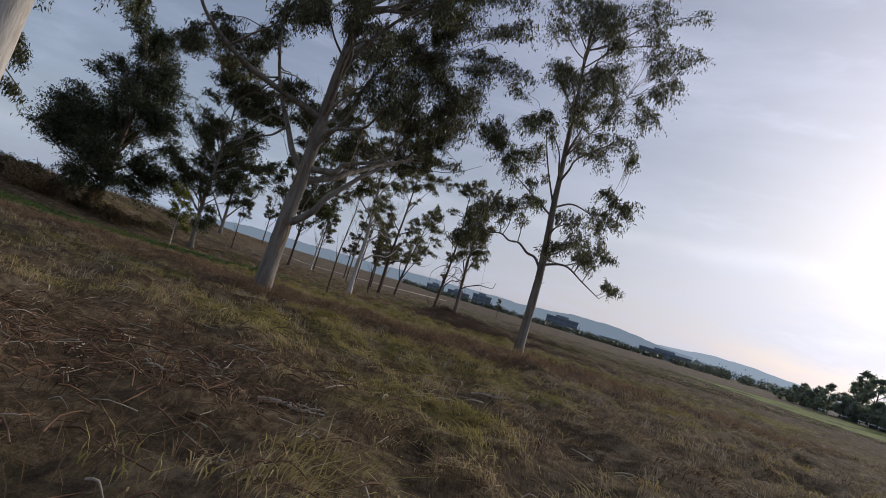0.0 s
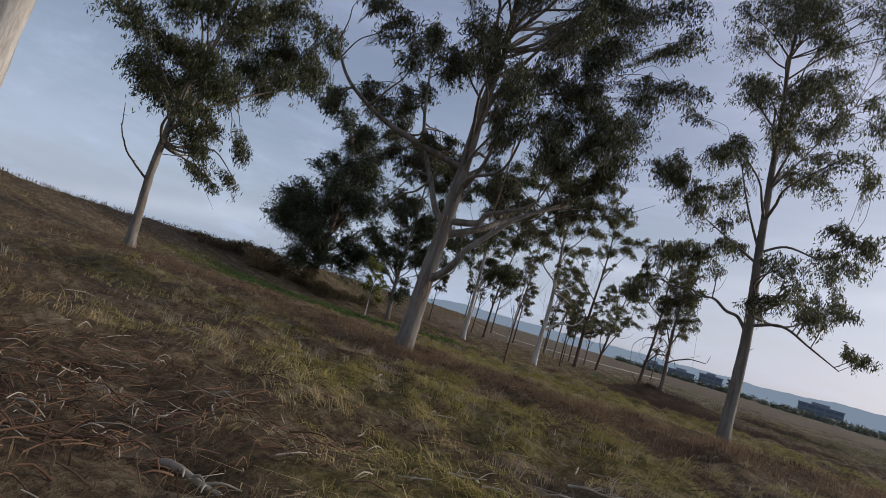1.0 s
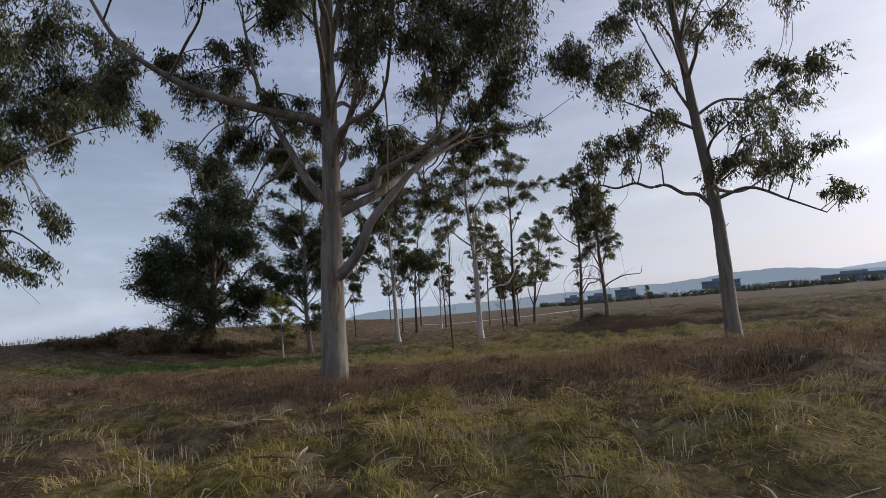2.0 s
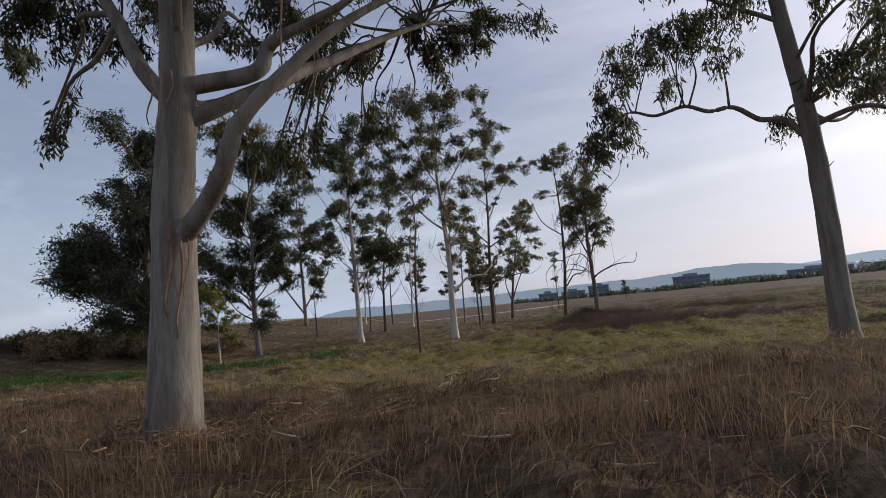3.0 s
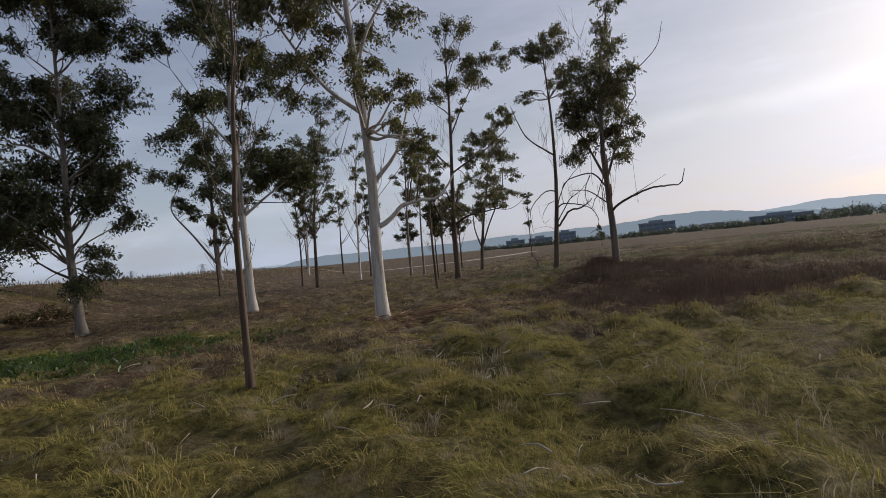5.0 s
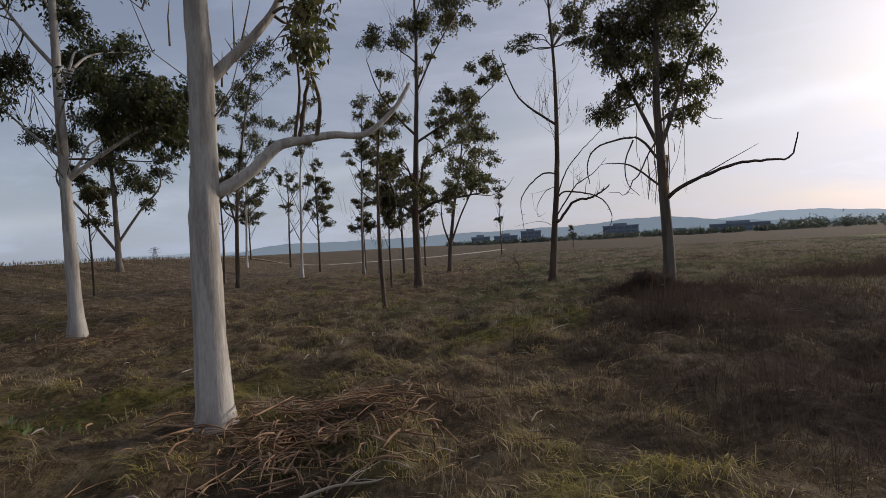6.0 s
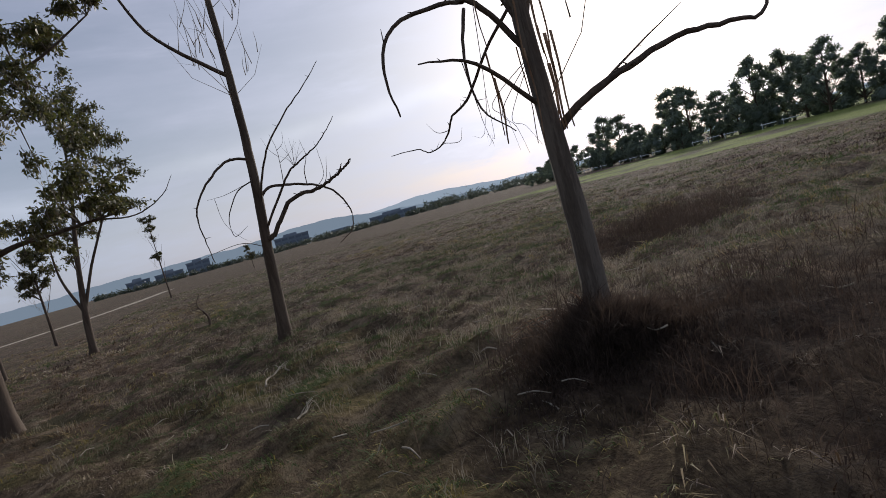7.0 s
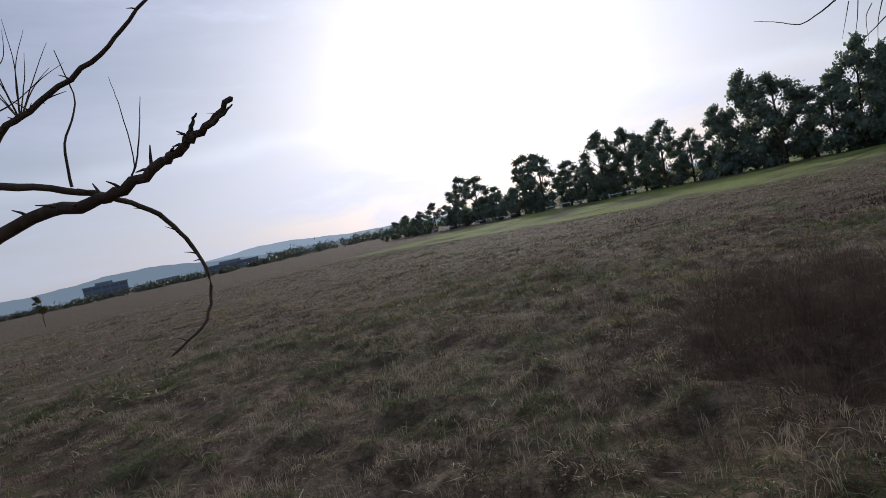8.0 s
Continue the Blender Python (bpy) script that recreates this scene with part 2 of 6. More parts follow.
M_GRASS_DULL = straw("dull_grass_blade", [(0.08, (0.062, 0.041, 0.031)), (0.19, (0.215, 0.150, 0.112)), (0.30, (0.60, 0.49, 0.36)), (0.36, (0.33, 0.285, 0.150)), (0.43, (0.185, 0.190, 0.078)), (0.58, (0.095, 0.125, 0.046))])
M_GRASS = straw("mixed_grass_blade", GRASS_STOPS)
M_WISP = straw("bleached_grass", [(0.1, (0.22, 0.17, 0.12)), (0.45, (0.42, 0.35, 0.25)), (0.8, (0.58, 0.50, 0.38))], attr=False)
M_WEED = straw("dry_weed_stalk", [(0.1, (0.075, 0.046, 0.027)), (0.45, (0.232, 0.153, 0.092)), (0.8, (0.47, 0.355, 0.215))], lets=0.42, attr=False)
# darker copy of the weed, with the shade of backlit stalks in its colour
M_WEED_DARK = straw("shade_darkened_weed", [(0.1, (0.033, 0.022, 0.017)), (0.45, (0.090, 0.064, 0.049)), (0.8, (0.190, 0.144, 0.110))], lets=0.45, attr=False)
M_REED = straw("tan_reed", [(0.1, (0.11, 0.075, 0.045)), (0.45, (0.23, 0.165, 0.10)), (0.8, (0.36, 0.27, 0.17))], attr=False)
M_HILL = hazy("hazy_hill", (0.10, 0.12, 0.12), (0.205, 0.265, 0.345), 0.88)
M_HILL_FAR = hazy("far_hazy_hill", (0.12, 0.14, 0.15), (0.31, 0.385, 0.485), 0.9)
# bluish greys, with the haze of distance put into the base colours
M_TOWN = plain("haze_blue_wall", (0.17, 0.205, 0.245), (0.21, 0.245, 0.285), 0.2, 0.9, 0.0)
M_TOWN_ROOF = plain("haze_blue_roof", (0.21, 0.24, 0.28), (0.26, 0.29, 0.33), 0.2, 0.9, 0.0)
M_TOWN_GLASS = plain("haze_blue_glass", (0.11, 0.14, 0.18), (0.15, 0.18, 0.225), 0.3, 0.4, 0.0)
# leaves painted paler than their own green, standing for the haze between
M_FARTREE = leaf("hazed_tree_leaf", (0.155, 0.195, 0.175), (0.23, 0.28, 0.24), (0.31, 0.35, 0.28), 0.6)
M_DIRT = plain("bare_dry_dirt", (0.36, 0.30, 0.22), (0.52, 0.44, 0.33), 0.8)
M_PYLON = plain("galvanised_steel", (0.30, 0.33, 0.37), (0.40, 0.43, 0.47), 0.5, 0.6, 0.0)
M_FARBUSH = leaf("far_scrub_leaf", (0.035, 0.045, 0.045), (0.055, 0.068, 0.066), (0.085, 0.095, 0.085), 0.2)


# ---- mesh helpers ----
rng = np.random.default_rng(7)


def np_mesh(name, verts, faces, mat, smooth=False, attr=None):
    """A mesh out of arrays: faces of one size (n, 3) or (n, 4), or a list of such arrays."""
    verts = np.asarray(verts, dtype=np.float32)
    groups = faces if isinstance(faces, list) else [faces]
    groups = [np.asarray(f, dtype=np.int32) for f in groups if len(f)]
    me = bpy.data.meshes.new(name)
    sizes = np.concatenate([np.full(len(f), f.shape[1], dtype=np.int32) for f in groups])
    loops = np.concatenate([f.ravel() for f in groups])
    me.vertices.add(len(verts))
    me.vertices.foreach_set("co", verts.ravel())
    me.loops.add(len(loops))
    me.loops.foreach_set("vertex_index", loops)
    me.polygons.add(len(sizes))
    me.polygons.foreach_set("loop_start", np.concatenate([[0], np.cumsum(sizes)[:-1]]).astype(np.int32))
    me.polygons.foreach_set("loop_total", sizes)
    if smooth:
        me.polygons.foreach_set("use_smooth", np.ones(len(sizes), dtype=bool))
    me.materials.append(mat)
    if attr is not None:
        a = me.attributes.new("growth", "FLOAT", "POINT")
        a.data.foreach_set("value", np.asarray(attr, dtype=np.float32))
    me.update(calc_edges=True)
    return me


class Shape:
    """Gathers pieces of geometry into one mesh."""

    def __init__(self):
        self.v, self.f3, self.f4, self.n = [], [], [], 0

    def add(self, v, f):
        (self.f4 if f.shape[1] == 4 else self.f3).append(f + self.n)
        self.v.append(v)
        self.n += len(v)

    def mesh(self, name, mat, smooth=True):
        faces = [np.concatenate(g) for g in (self.f3, self.f4) if g]
        return np_mesh(name, np.concatenate(self.v), faces, mat, smooth)


def part(name, data, parent, label=""):
    ob = new(name, data)
    ob.parent = parent
    return tagged(ob, label)


def smooth_line(points, steps):
    """A curve through the points (Catmull-Rom), with so many steps a span."""
    p = np.asarray(points, float)
    p = np.vstack([2 * p[0] - p[1], p, 2 * p[-1] - p[-2]])
    out = []
    for i in range(1, len(p) - 2):
        for s in np.arange(steps) / steps:
            a, b, c, d = p[i - 1 : i + 3]
            out.append(0.5 * (2 * b + (c - a) * s + (2 * a - 5 * b + 4 * c - d) * s**2 + (3 * b - a - 3 * c + d) * s**3))
    return np.array(out + [p[-2]])


def tube(line, radii, sides, rough=0.0, gen=None):
    """A round limb along a line; rough makes its girth uneven."""
    line, radii = np.asarray(line, float), np.asarray(radii, float)
    n = len(line)
    tang = np.gradient(line, axis=0)
    tang /= np.linalg.norm(tang, axis=1, keepdims=True) + 1e-9
    ref = np.array([1.0, 0.13, 0.0]) if abs(tang[0, 2]) > 0.6 else np.array([0.0, 0.0, 1.0])
    side = np.cross(tang, ref)
    side /= np.linalg.norm(side, axis=1, keepdims=True) + 1e-9
    other = np.cross(tang, side)
    ang = np.arange(sides) * 2 * np.pi / sides
    r = radii[:, None] * np.ones(sides)
    if rough:
        r = r * (1 + rough * (gen or rng).normal(0, 1, r.shape))
    v = line[:, None] + r[..., None] * (np.cos(ang)[None, :, None] * side[:, None] + np.sin(ang)[None, :, None] * other[:, None])
    v = np.vstack([v.reshape(-1, 3), line[-1] + tang[-1] * radii[-1]])
    i, j = np.meshgrid(np.arange(n - 1), np.arange(sides), indexing="ij")
    k = (j + 1) % sides
    quads = np.stack([i * sides + j, i * sides + k, (i + 1) * sides + k, (i + 1) * sides + j], -1).reshape(-1, 4)
    # the tip closes with slim quads onto its end point
    t = (n - 1) * sides
    cap = np.array([[t + a, t + (a + 1) % sides, n * sides, n * sides] for a in range(sides)])
    return v, quads, cap[:, :3]


def tube_into(shape, line, radii, sides, rough=0.0, gen=None):
    v, q, c = tube(line, radii, sides, rough, gen)
    base = shape.n
    shape.add(v, q)
    shape.f3.append(c + base)


def value_noise(x, y, scale, seed):
    """Smooth noise from 0 to 1 over the plan."""
    x, y = np.asarray(x, float) * scale, np.asarray(y, float) * scale
    xi, yi = np.floor(x).astype(np.int64), np.floor(y).astype(np.int64)
    fx, fy = x - xi, y - yi
    fx, fy = fx * fx * (3 - 2 * fx), fy * fy * (3 - 2 * fy)

    def cell(a, b):
        h = (a * 374761393 + b * 668265263 + seed * 1442695041) & 0x7FFFFFFF
        h = ((h ^ (h >> 13)) * 1274126177) & 0x7FFFFFFF
        return ((h ^ (h >> 16)) & 0xFFFF) / 65535.0

    top = cell(xi, yi) * (1 - fx) + cell(xi + 1, yi) * fx
    low = cell(xi, yi + 1) * (1 - fx) + cell(xi + 1, yi + 1) * fx
    return top * (1 - fy) + low * fy


# ---- the lie of the land ----
def bank_line(y):
    return np.interp(y, [-60, 10, 35, 60, 100, 200], [-46, -38, -35, -36, -48, -80])


def tussock(x, y):
    """Humps of matted grass, 0 to 1."""
    x, y = np.asarray(x, float), np.asarray(y, float)
    a = value_noise(x + 0.25 * y, y * 1.25, 2.1, 13) + 0.55 * value_noise(x, y, 4.3, 14)
    return np.clip((a - 0.35) / 0.85, 0, 1) ** 1.3


def ground_z(x, y, fine=True):
    x, y = np.asarray(x, float), np.asarray(y, float)
    z = 0.52 - 0.62 * np.clip((y - 9) / 13, 0, 1) ** 2 * (3 - 2 * np.clip((y - 9) / 13, 0, 1))
    z = z + 0.38 * np.exp(-(((x + 1.0) / 5) ** 2 + ((y - 38) / 5) ** 2))
    z = z + 0.20 * np.exp(-(((x - 3) / 4) ** 2 + ((y - 15) / 5) ** 2))
    z = z - 0.25 * np.exp(-(((x + 20) / 9) ** 2 + ((y - 30) / 8) ** 2))
    z = z - 0.35 * np.clip((y - 48) / 30, 0, 1)
    z = z - 0.11 * np.exp(-(((x + 3.6) / 3.6) ** 2 + ((y - 10.2) / 3.2) ** 2))
    # the long earth bank on the west side
    off = x - bank_line(y)
    bank = 2.0 * np.exp(-((off / 7.0) ** 2)) * (0.85 + 0.3 * value_noise(x, y, 0.06, 3))
    z = z + bank * np.clip(1.2 - (y - 70) / 80, 0.4, 1)
    z = np.where(off < 0, np.maximum(z - 0.0, -0.6), z)
    fade = np.exp(-(np.hypot(x + 2, y - 20) / 160) ** 2)
    z = z + fade * 0.10 * (value_noise(x, y, 0.35, 11) - 0.5)
    if fine:
        z = z + np.exp(-(np.hypot(x + 2, y - 22) / 55) ** 2) * (0.22 * (value_noise(x, y, 1.1, 12) - 0.5) + 0.20 * (tussock(x, y) - 0.4))
    return z * np.clip(1.6 - np.hypot(x, y) / 900, 0, 1)


def blob(x, y, cx, cy, rx, ry, turn=0.0):
    c, s = math.cos(radians(turn)), math.sin(radians(turn))
    u, v = (x - cx) * c + (y - cy) * s, -(x - cx) * s + (y - cy) * c
    return np.exp(-(((u / rx) ** 2 + (v / ry) ** 2) ** 2))


def growth_at(x, y):
    """How green the growth is, 0 to 1; negative where weed shade is painted."""
    x, y = np.asarray(x, float), np.asarray(y, float)
    g = 0.21 + 0.55 * (value_noise(x, y, 0.22, 21) - 0.42) + 0.42 * (value_noise(x, y, 0.75, 22) - 0.5) + 0.5 * (value_noise(x, y, 1.9, 23) - 0.5)
    g = g + 0.85 * blob(x, y, -19.5, 26, 10, 3.2, 20) + 0.48 * blob(x, y, 4, 26, 17, 5.6, 20) + 0.14 * blob(x, y, -6, 20.5, 10, 4.5)
    g = g + 0.32 * blob(x, y, -6, 6.0, 8, 3.6, -8) - 0.14 * blob(x, y, 1.2, 2.2, 3.6, 3.0)
    g = g + 0.22 * blob(x, y, -2.8, 16.2, 6.5, 3.0, 12)
    g = g - 0.45 * blob(x, y, -1.4, 1.0, 1.9, 1.6)
    g = g - 0.25 * weeds_at(x, y) - 0.07 * np.clip((y - 31) / 8, 0, 1) * np.exp(-(x / 60) ** 2)
    most = np.where(x > -10, np.interp(y, [10, 16, 30, 40], [0.58, 0.74, 0.74, 1.0]), 1.0)
    return np.clip(g, -0.22, most) + 1.1 * field_at(x, y) - 0.7 * weeds_at(x, y)


def field_at(x, y):
    """The bright mown field before the far row of trees."""
    edge = np.interp(y, [-200, 40, 76, 131, 140, 400], [38, 41, 43, 41, 160, 600])
    return np.clip((x - edge) / 3.0, 0, 1)


def weeds_at(x, y):
    """Where the tall dry weeds stand, 0 to 1."""
    x, y = np.asarray(x, float), np.asarray(y, float)
    mid = np.interp(x, [-30, -16, -9, -4, 2, 9, 20], [8, 10.2, 12.0, 10.6, 11.0, 14.4, 18])
    band = np.exp(-(((y - mid) / 2.35) ** 4)) * np.clip((x + 24) / 6, 0, 1) * np.clip((16 - x) / 6, 0, 1) * 0.75
    w = band + 1.05 * blob(x, y, -0.5, 34.0, 5.4, 2.8, 84) + 1.2 * blob(x, y, 6.2, 45.2, 3.9, 1.7, 18) + 0.9 * blob(x, y, 4, 32.5, 7, 1.4, 10) + 0.12 * blob(x, y, 1.6, 40.4, 2.6, 1.4, 30) + 1.2 * blob(x, y, -1.9, 37.9, 1.5, 1.2) + 0.7 * blob(x, y, -1.7, 36.4, 1.6, 1.5)
    w = w + 0.12 * blob(x, y, -0.5, -0.5, 2.5, 1.6, 20)
    return np.clip(w * (0.40 + 1.1 * value_noise(x, y, 0.6, 31)), 0, 1)


def make_ground():
    fx = np.concatenate([-np.geomspace(24, 4200, 70)[::-1], np.arange(-23.7, -11, 0.3), np.arange(-11, 8, 0.24), np.arange(8.1, 18, 0.3), np.geomspace(18, 4200, 70)])
    fy = np.concatenate([-np.geomspace(9, 4200, 50)[::-1], np.arange(-8.7, -4, 0.3), np.arange(-4, 50, 0.24), np.arange(50.1, 62, 0.3), np.geomspace(62, 4200, 90)])
    x, y = np.meshgrid(fx, fy, indexing="ij")
    v = np.stack([x, y, ground_z(x, y)], -1).reshape(-1, 3)
    i, j = np.meshgrid(np.arange(len(fx) - 1), np.arange(len(fy) - 1), indexing="ij")
    a = i * len(fy) + j
    f = np.stack([a, a + len(fy), a + len(fy) + 1, a + 1], -1).reshape(-1, 4)
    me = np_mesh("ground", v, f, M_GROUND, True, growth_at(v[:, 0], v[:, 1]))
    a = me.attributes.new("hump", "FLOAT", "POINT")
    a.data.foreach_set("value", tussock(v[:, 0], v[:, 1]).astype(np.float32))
    b = me.attributes.new("dull", "FLOAT", "POINT")
    b.data.foreach_set("value", np.clip((v[:, 1] - 34) / 12 + (v[:, 0] - 8) / 60, 0, 1).astype(np.float32))
    return tagged(new("ground", me), "rough field of matted dry and green grass", "ground", kind="structure")


make_ground()


# ---- trees ----
def grow_twigs(gen, start, centre, radius, count, flat=0.8, hang=0.75, dome=0.0):
    """Fine twigs from the end of a limb out into its clump: (count, 4, 3) points. dome: how far the clump is a flat-bottomed cushion."""
    way = gen.normal(0, 1, (count, 3))
    way /= np.linalg.norm(way, axis=1, keepdims=True)
    way[:, 2] = (1 - dome) * way[:, 2] * flat + dome * (np.abs(way[:, 2]) * 0.85 - 0.12)
    tip = centre + way * radius * (0.45 + 0.6 * gen.random((count, 1)))
    root = start + (centre - start) * (0.35 + 0.65 * gen.random((count, 1))) + gen.normal(0, 0.05 * radius, (count, 3))
    mid = root + (tip - root) * 0.5 + gen.normal(0, 0.10 * radius, (count, 3)) + [0, 0, 0.14 * radius]
    end = tip - np.array([0, 0, 1]) * hang * radius * gen.random((count, 1))
    return np.stack([root, (root + mid) / 2 + [0, 0, 0.03], mid, end], 1)


def twig_mesh(name, twigs, radius, mat):
    """Three-sided twigs, tapering to their tips."""
    n = len(twigs)
    twigs = twigs[:, [0, 2, 3]]
    taper = np.array([1.0, 0.6, 0.25]) * radius
    ang = np.arange(3) * 2 * np.pi / 3
    ring = np.stack([np.cos(ang), np.sin(ang), 0 * ang], -1)
    v = twigs[:, :, None, :] + taper[None, :, None, None] * ring[None, None]
    base = (np.arange(n) * 9)[:, None, None]
    i, j = np.meshgrid(np.arange(2), np.arange(3), indexing="ij")
    k = (j + 1) % 3
    q = np.stack([i * 3 + j, i * 3 + k, i * 3 + 3 + k, i * 3 + 3 + j], -1).reshape(1, 6, 4) + base
    return np_mesh(name, v.reshape(-1, 3), q.reshape(-1, 4), mat, True)


def leaf_arrays(gen, twigs, each, size, droop, plump=1.0):
    """Long narrow leaves that hang along the twigs: vertices and faces."""
    n = len(twigs) * each
    tw = np.repeat(twigs, each, 0)
    s = gen.random((n, 1)) ** 0.7
    at = np.where(s < 0.5, tw[:, 1] + (tw[:, 2] - tw[:, 1]) * s * 2, tw[:, 2] + (tw[:, 3] - tw[:, 2]) * (s * 2 - 1))
    at = at + gen.normal(0, 0.35 * size, (n, 3))
    way = gen.normal(0, 1, (n, 3)) * 0.75 + np.array([0, 0, -droop])
    way /= np.linalg.norm(way, axis=1, keepdims=True)
    side = np.cross(way, gen.normal(0, 1, (n, 3)))
    side /= np.linalg.norm(side, axis=1, keepdims=True) + 1e-9
    face = np.cross(way, side)
    length = size * (0.65 + 0.7 * gen.random((n, 1)))
    wide = plump * length * (0.085 + 0.055 * gen.random((n, 1)))
    bend = length * 0.10 * gen.normal(0, 1, (n, 1))
    v = np.stack([at, at + way * length * 0.42 + side * wide + face * bend, at + way * length, at + way * length * 0.45 - side * wide + face * bend], 1)
    f = np.arange(n * 4).reshape(n, 4)
    return v.reshape(-1, 3), f


def to_local(face, u, d, v):
    """u across, d away from the side that the tree was drawn from, v up."""
    c, s = math.cos(radians(face)), math.sin(radians(face))
    return np.array([u * c - d * s, u * s + d * c, v])


def gum_tree(label, base, face, trunk, girth, clumps, limbs=(), bare=(), depth=0.75, seed=1, leaf_size=0.17, dense=1.0, droop=1.0, bark_mat=None, leaf_mat=None, name="gum_tree", sides=14, lowest=0.28, flare=0.45, group="gum trees", strips=(), fill=3, swell=1.14, each=12, fine=1.0, stout=0.56, top_mat=None, dome=0.38):
    """A gum: a tapered trunk, limbs to each clump of its crown, twigs and hanging leaves.
    trunk: (across, up); clumps: (across, up, radius); limbs and bare: lists of (across, up[, away])."""
    gen = np.random.default_rng(seed)
    bark_mat, leaf_mat = bark_mat or M_BARK_GREY, leaf_mat or M_LEAF
    root = tagged(new(name), label, "tree", group)
    root.location = (base[0], base[1], float(ground_z(base[0], base[1])) - 0.04)
    line = smooth_line([to_local(face, u, 0, v) for u, v in trunk], 6)
    high = line[:, 2]
    frac = np.clip((high - high[0]) / (high[-1] - high[0]), 0, 1)
    radii = girth * (1 - 0.86 * frac**0.9) * (1 + flare * np.exp(-np.clip(high - high[0], 0, None) / (girth * 1.3)))
    shape = Shape()
    sway = np.zeros_like(line)
    sway[:, :2] = np.cumsum(gen.normal(0, 0.010, (len(line), 2)), 0) * frac[:, None]
    tube_into(shape, line + sway, radii, sides, 0.035, gen)
    part("trunk", shape.mesh("trunk", bark_mat), root)
    line = line + sway

    def trunk_at(z):
        i = int(np.argmin(np.abs(high - z)))
        return line[i], radii[i]

    def run(pts):
        out = [to_local(face, p[0], p[2] if len(p) > 2 else 0.0, p[1]) for p in pts]
        near, _ = trunk_at(out[0][2])
        if np.hypot(*(near - out[0])[:2]) < 0.9:
            out[0] = near
        return out

    feet = []
    for k, pts in enumerate(limbs):
        pts = run(pts)
        r0 = min(trunk_at(pts[0][2])[1] * stout, 0.105)
        cur = smooth_line(pts, 6)
        s = Shape()
        tube_into(s, cur, np.linspace(r0, r0 * 0.28, len(cur)), 9, 0.03, gen)
        part("branch", s.mesh("branch", bark_mat), root)
        feet.append((cur, np.linspace(r0, r0 * 0.28, len(cur))))
    for k, spec in enumerate(bare):
        r0, pts = spec
        first_off = abs(pts[0][0]) < 0.5
        pts = run(pts) if first_off else [to_local(face, p[0], p[2] if len(p) > 2 else 0.0, p[1]) for p in pts]
        cur = smooth_line(pts, 5)
        cur[1:] += gen.normal(0, 0.16 * r0, (len(cur) - 1, 3))
        s = Shape()
        tube_into(s, cur, np.linspace(r0, r0 * 0.25, len(cur)), 7, 0.05, gen)
        limb = part("dead_branch", s.mesh("dead_branch", M_BARK_BROWN), root, "bare dead branch")
        # short broken spurs along the stouter dead wood
        for q in range(max(2, len(cur) // 4) if r0 > 0.013 else 0):
            i = int(gen.integers(2, len(cur) - 2))
            w = gen.normal(0, 1, 3)
            w[2] = abs(w[2]) * 0.6
            w *= min(gen.uniform(1.5, 7.0) * r0, gen.uniform(0.06, 0.20)) / np.linalg.norm(w)
            s = Shape()
            tube_into(s, [cur[i], cur[i] + w * 0.5 + [0, 0, 0.15 * r0], cur[i] + w], [0.22 * r0, 0.15 * r0, 0.06 * r0], 5)
            part("broken_spur", s.mesh("broken_spur", M_BARK_BROWN), limb)
    # each clump hangs on a limb of its own
    twigs, low = [], high[0] + lowest * (high[-1] - high[0])
    spread = max([abs(c[0]) for c in clumps if len(c) == 3] + [0.5])
    full = []
    for u, v, r, *away in clumps:
        full.append((u, v, r * 1.0, away))
        for k in range(fill if not away else 1):
            a = gen.uniform(0, 2 * math.pi)
            wide = 1.0 if each > 14 else 1.2
            full.append((u + wide * r * math.cos(a), v + (0.8 if each > 14 else 1.0) * r * math.sin(a), r * gen.uniform(0.6, 0.95), away))
    for u, v, r, away in full:
        d = away[0] if away else gen.uniform(-1, 1) * depth * math.sqrt(max(spread**2 - u * u, 0.15 * spread**2))
        mid = to_local(face, u, d, v)
        best, start, r0 = 1e9, None, 0.02
        out = math.hypot(u, d)
        want = max(low, v - (0.45 if each > 14 else 0.7) * out - 0.5 * r)
        p, pr = trunk_at(min(want, high[-1]))
        best, start, r0 = np.linalg.norm(p - mid), p, pr * 0.55
        for cur, rad in feet:
            dist = np.linalg.norm(cur - mid, axis=1)
            i = int(np.argmin(dist))
            if dist[i] < best * 0.8:
                best, start, r0 = dist[i], cur[i], rad[i] * 0.6
        r0 = max(min(r0, 0.012 + 0.014 * best), 0.008)
        bow = start + (mid - start) * 0.5 + np.array([0, 0, 0.10 * best]) + gen.normal(0, 0.07 * best, 3)
        cur = smooth_line([start, start + (bow - start) * 0.5 + gen.normal(0, 0.03 * best, 3), bow, mid], 4)
        s = Shape()
        tube_into(s, cur, np.linspace(r0, max(r0 * 0.3, 0.005), len(cur)), 6, 0.03, gen)
        part("branch", s.mesh("branch", bark_mat if r0 > 0.03 else M_TWIG), root)
        count = max(6, int(40 * dense * (r / (leaf_size * 3.6)) ** 1.6))
        twigs.append(grow_twigs(gen, start, mid, r * swell, count) if each > 14 else grow_twigs(gen, start, mid, r * (1.02 - 0.42 * dome) * swell, count, 0.8, 0.85 - 1.1 * dome, dome))
    if twigs:
        twigs = np.concatenate(twigs)
        tagged(part("twig_spray", twig_mesh("twig_spray", twigs if each > 14 else twigs[::2], 0.003 + 0.012 * leaf_size, M_TWIG), root), kind="stuff")
        upper = twigs[:, 3, 2] + gen.normal(0, 0.35, len(twigs)) > 0.86 * twigs[:, 3, 2].max()
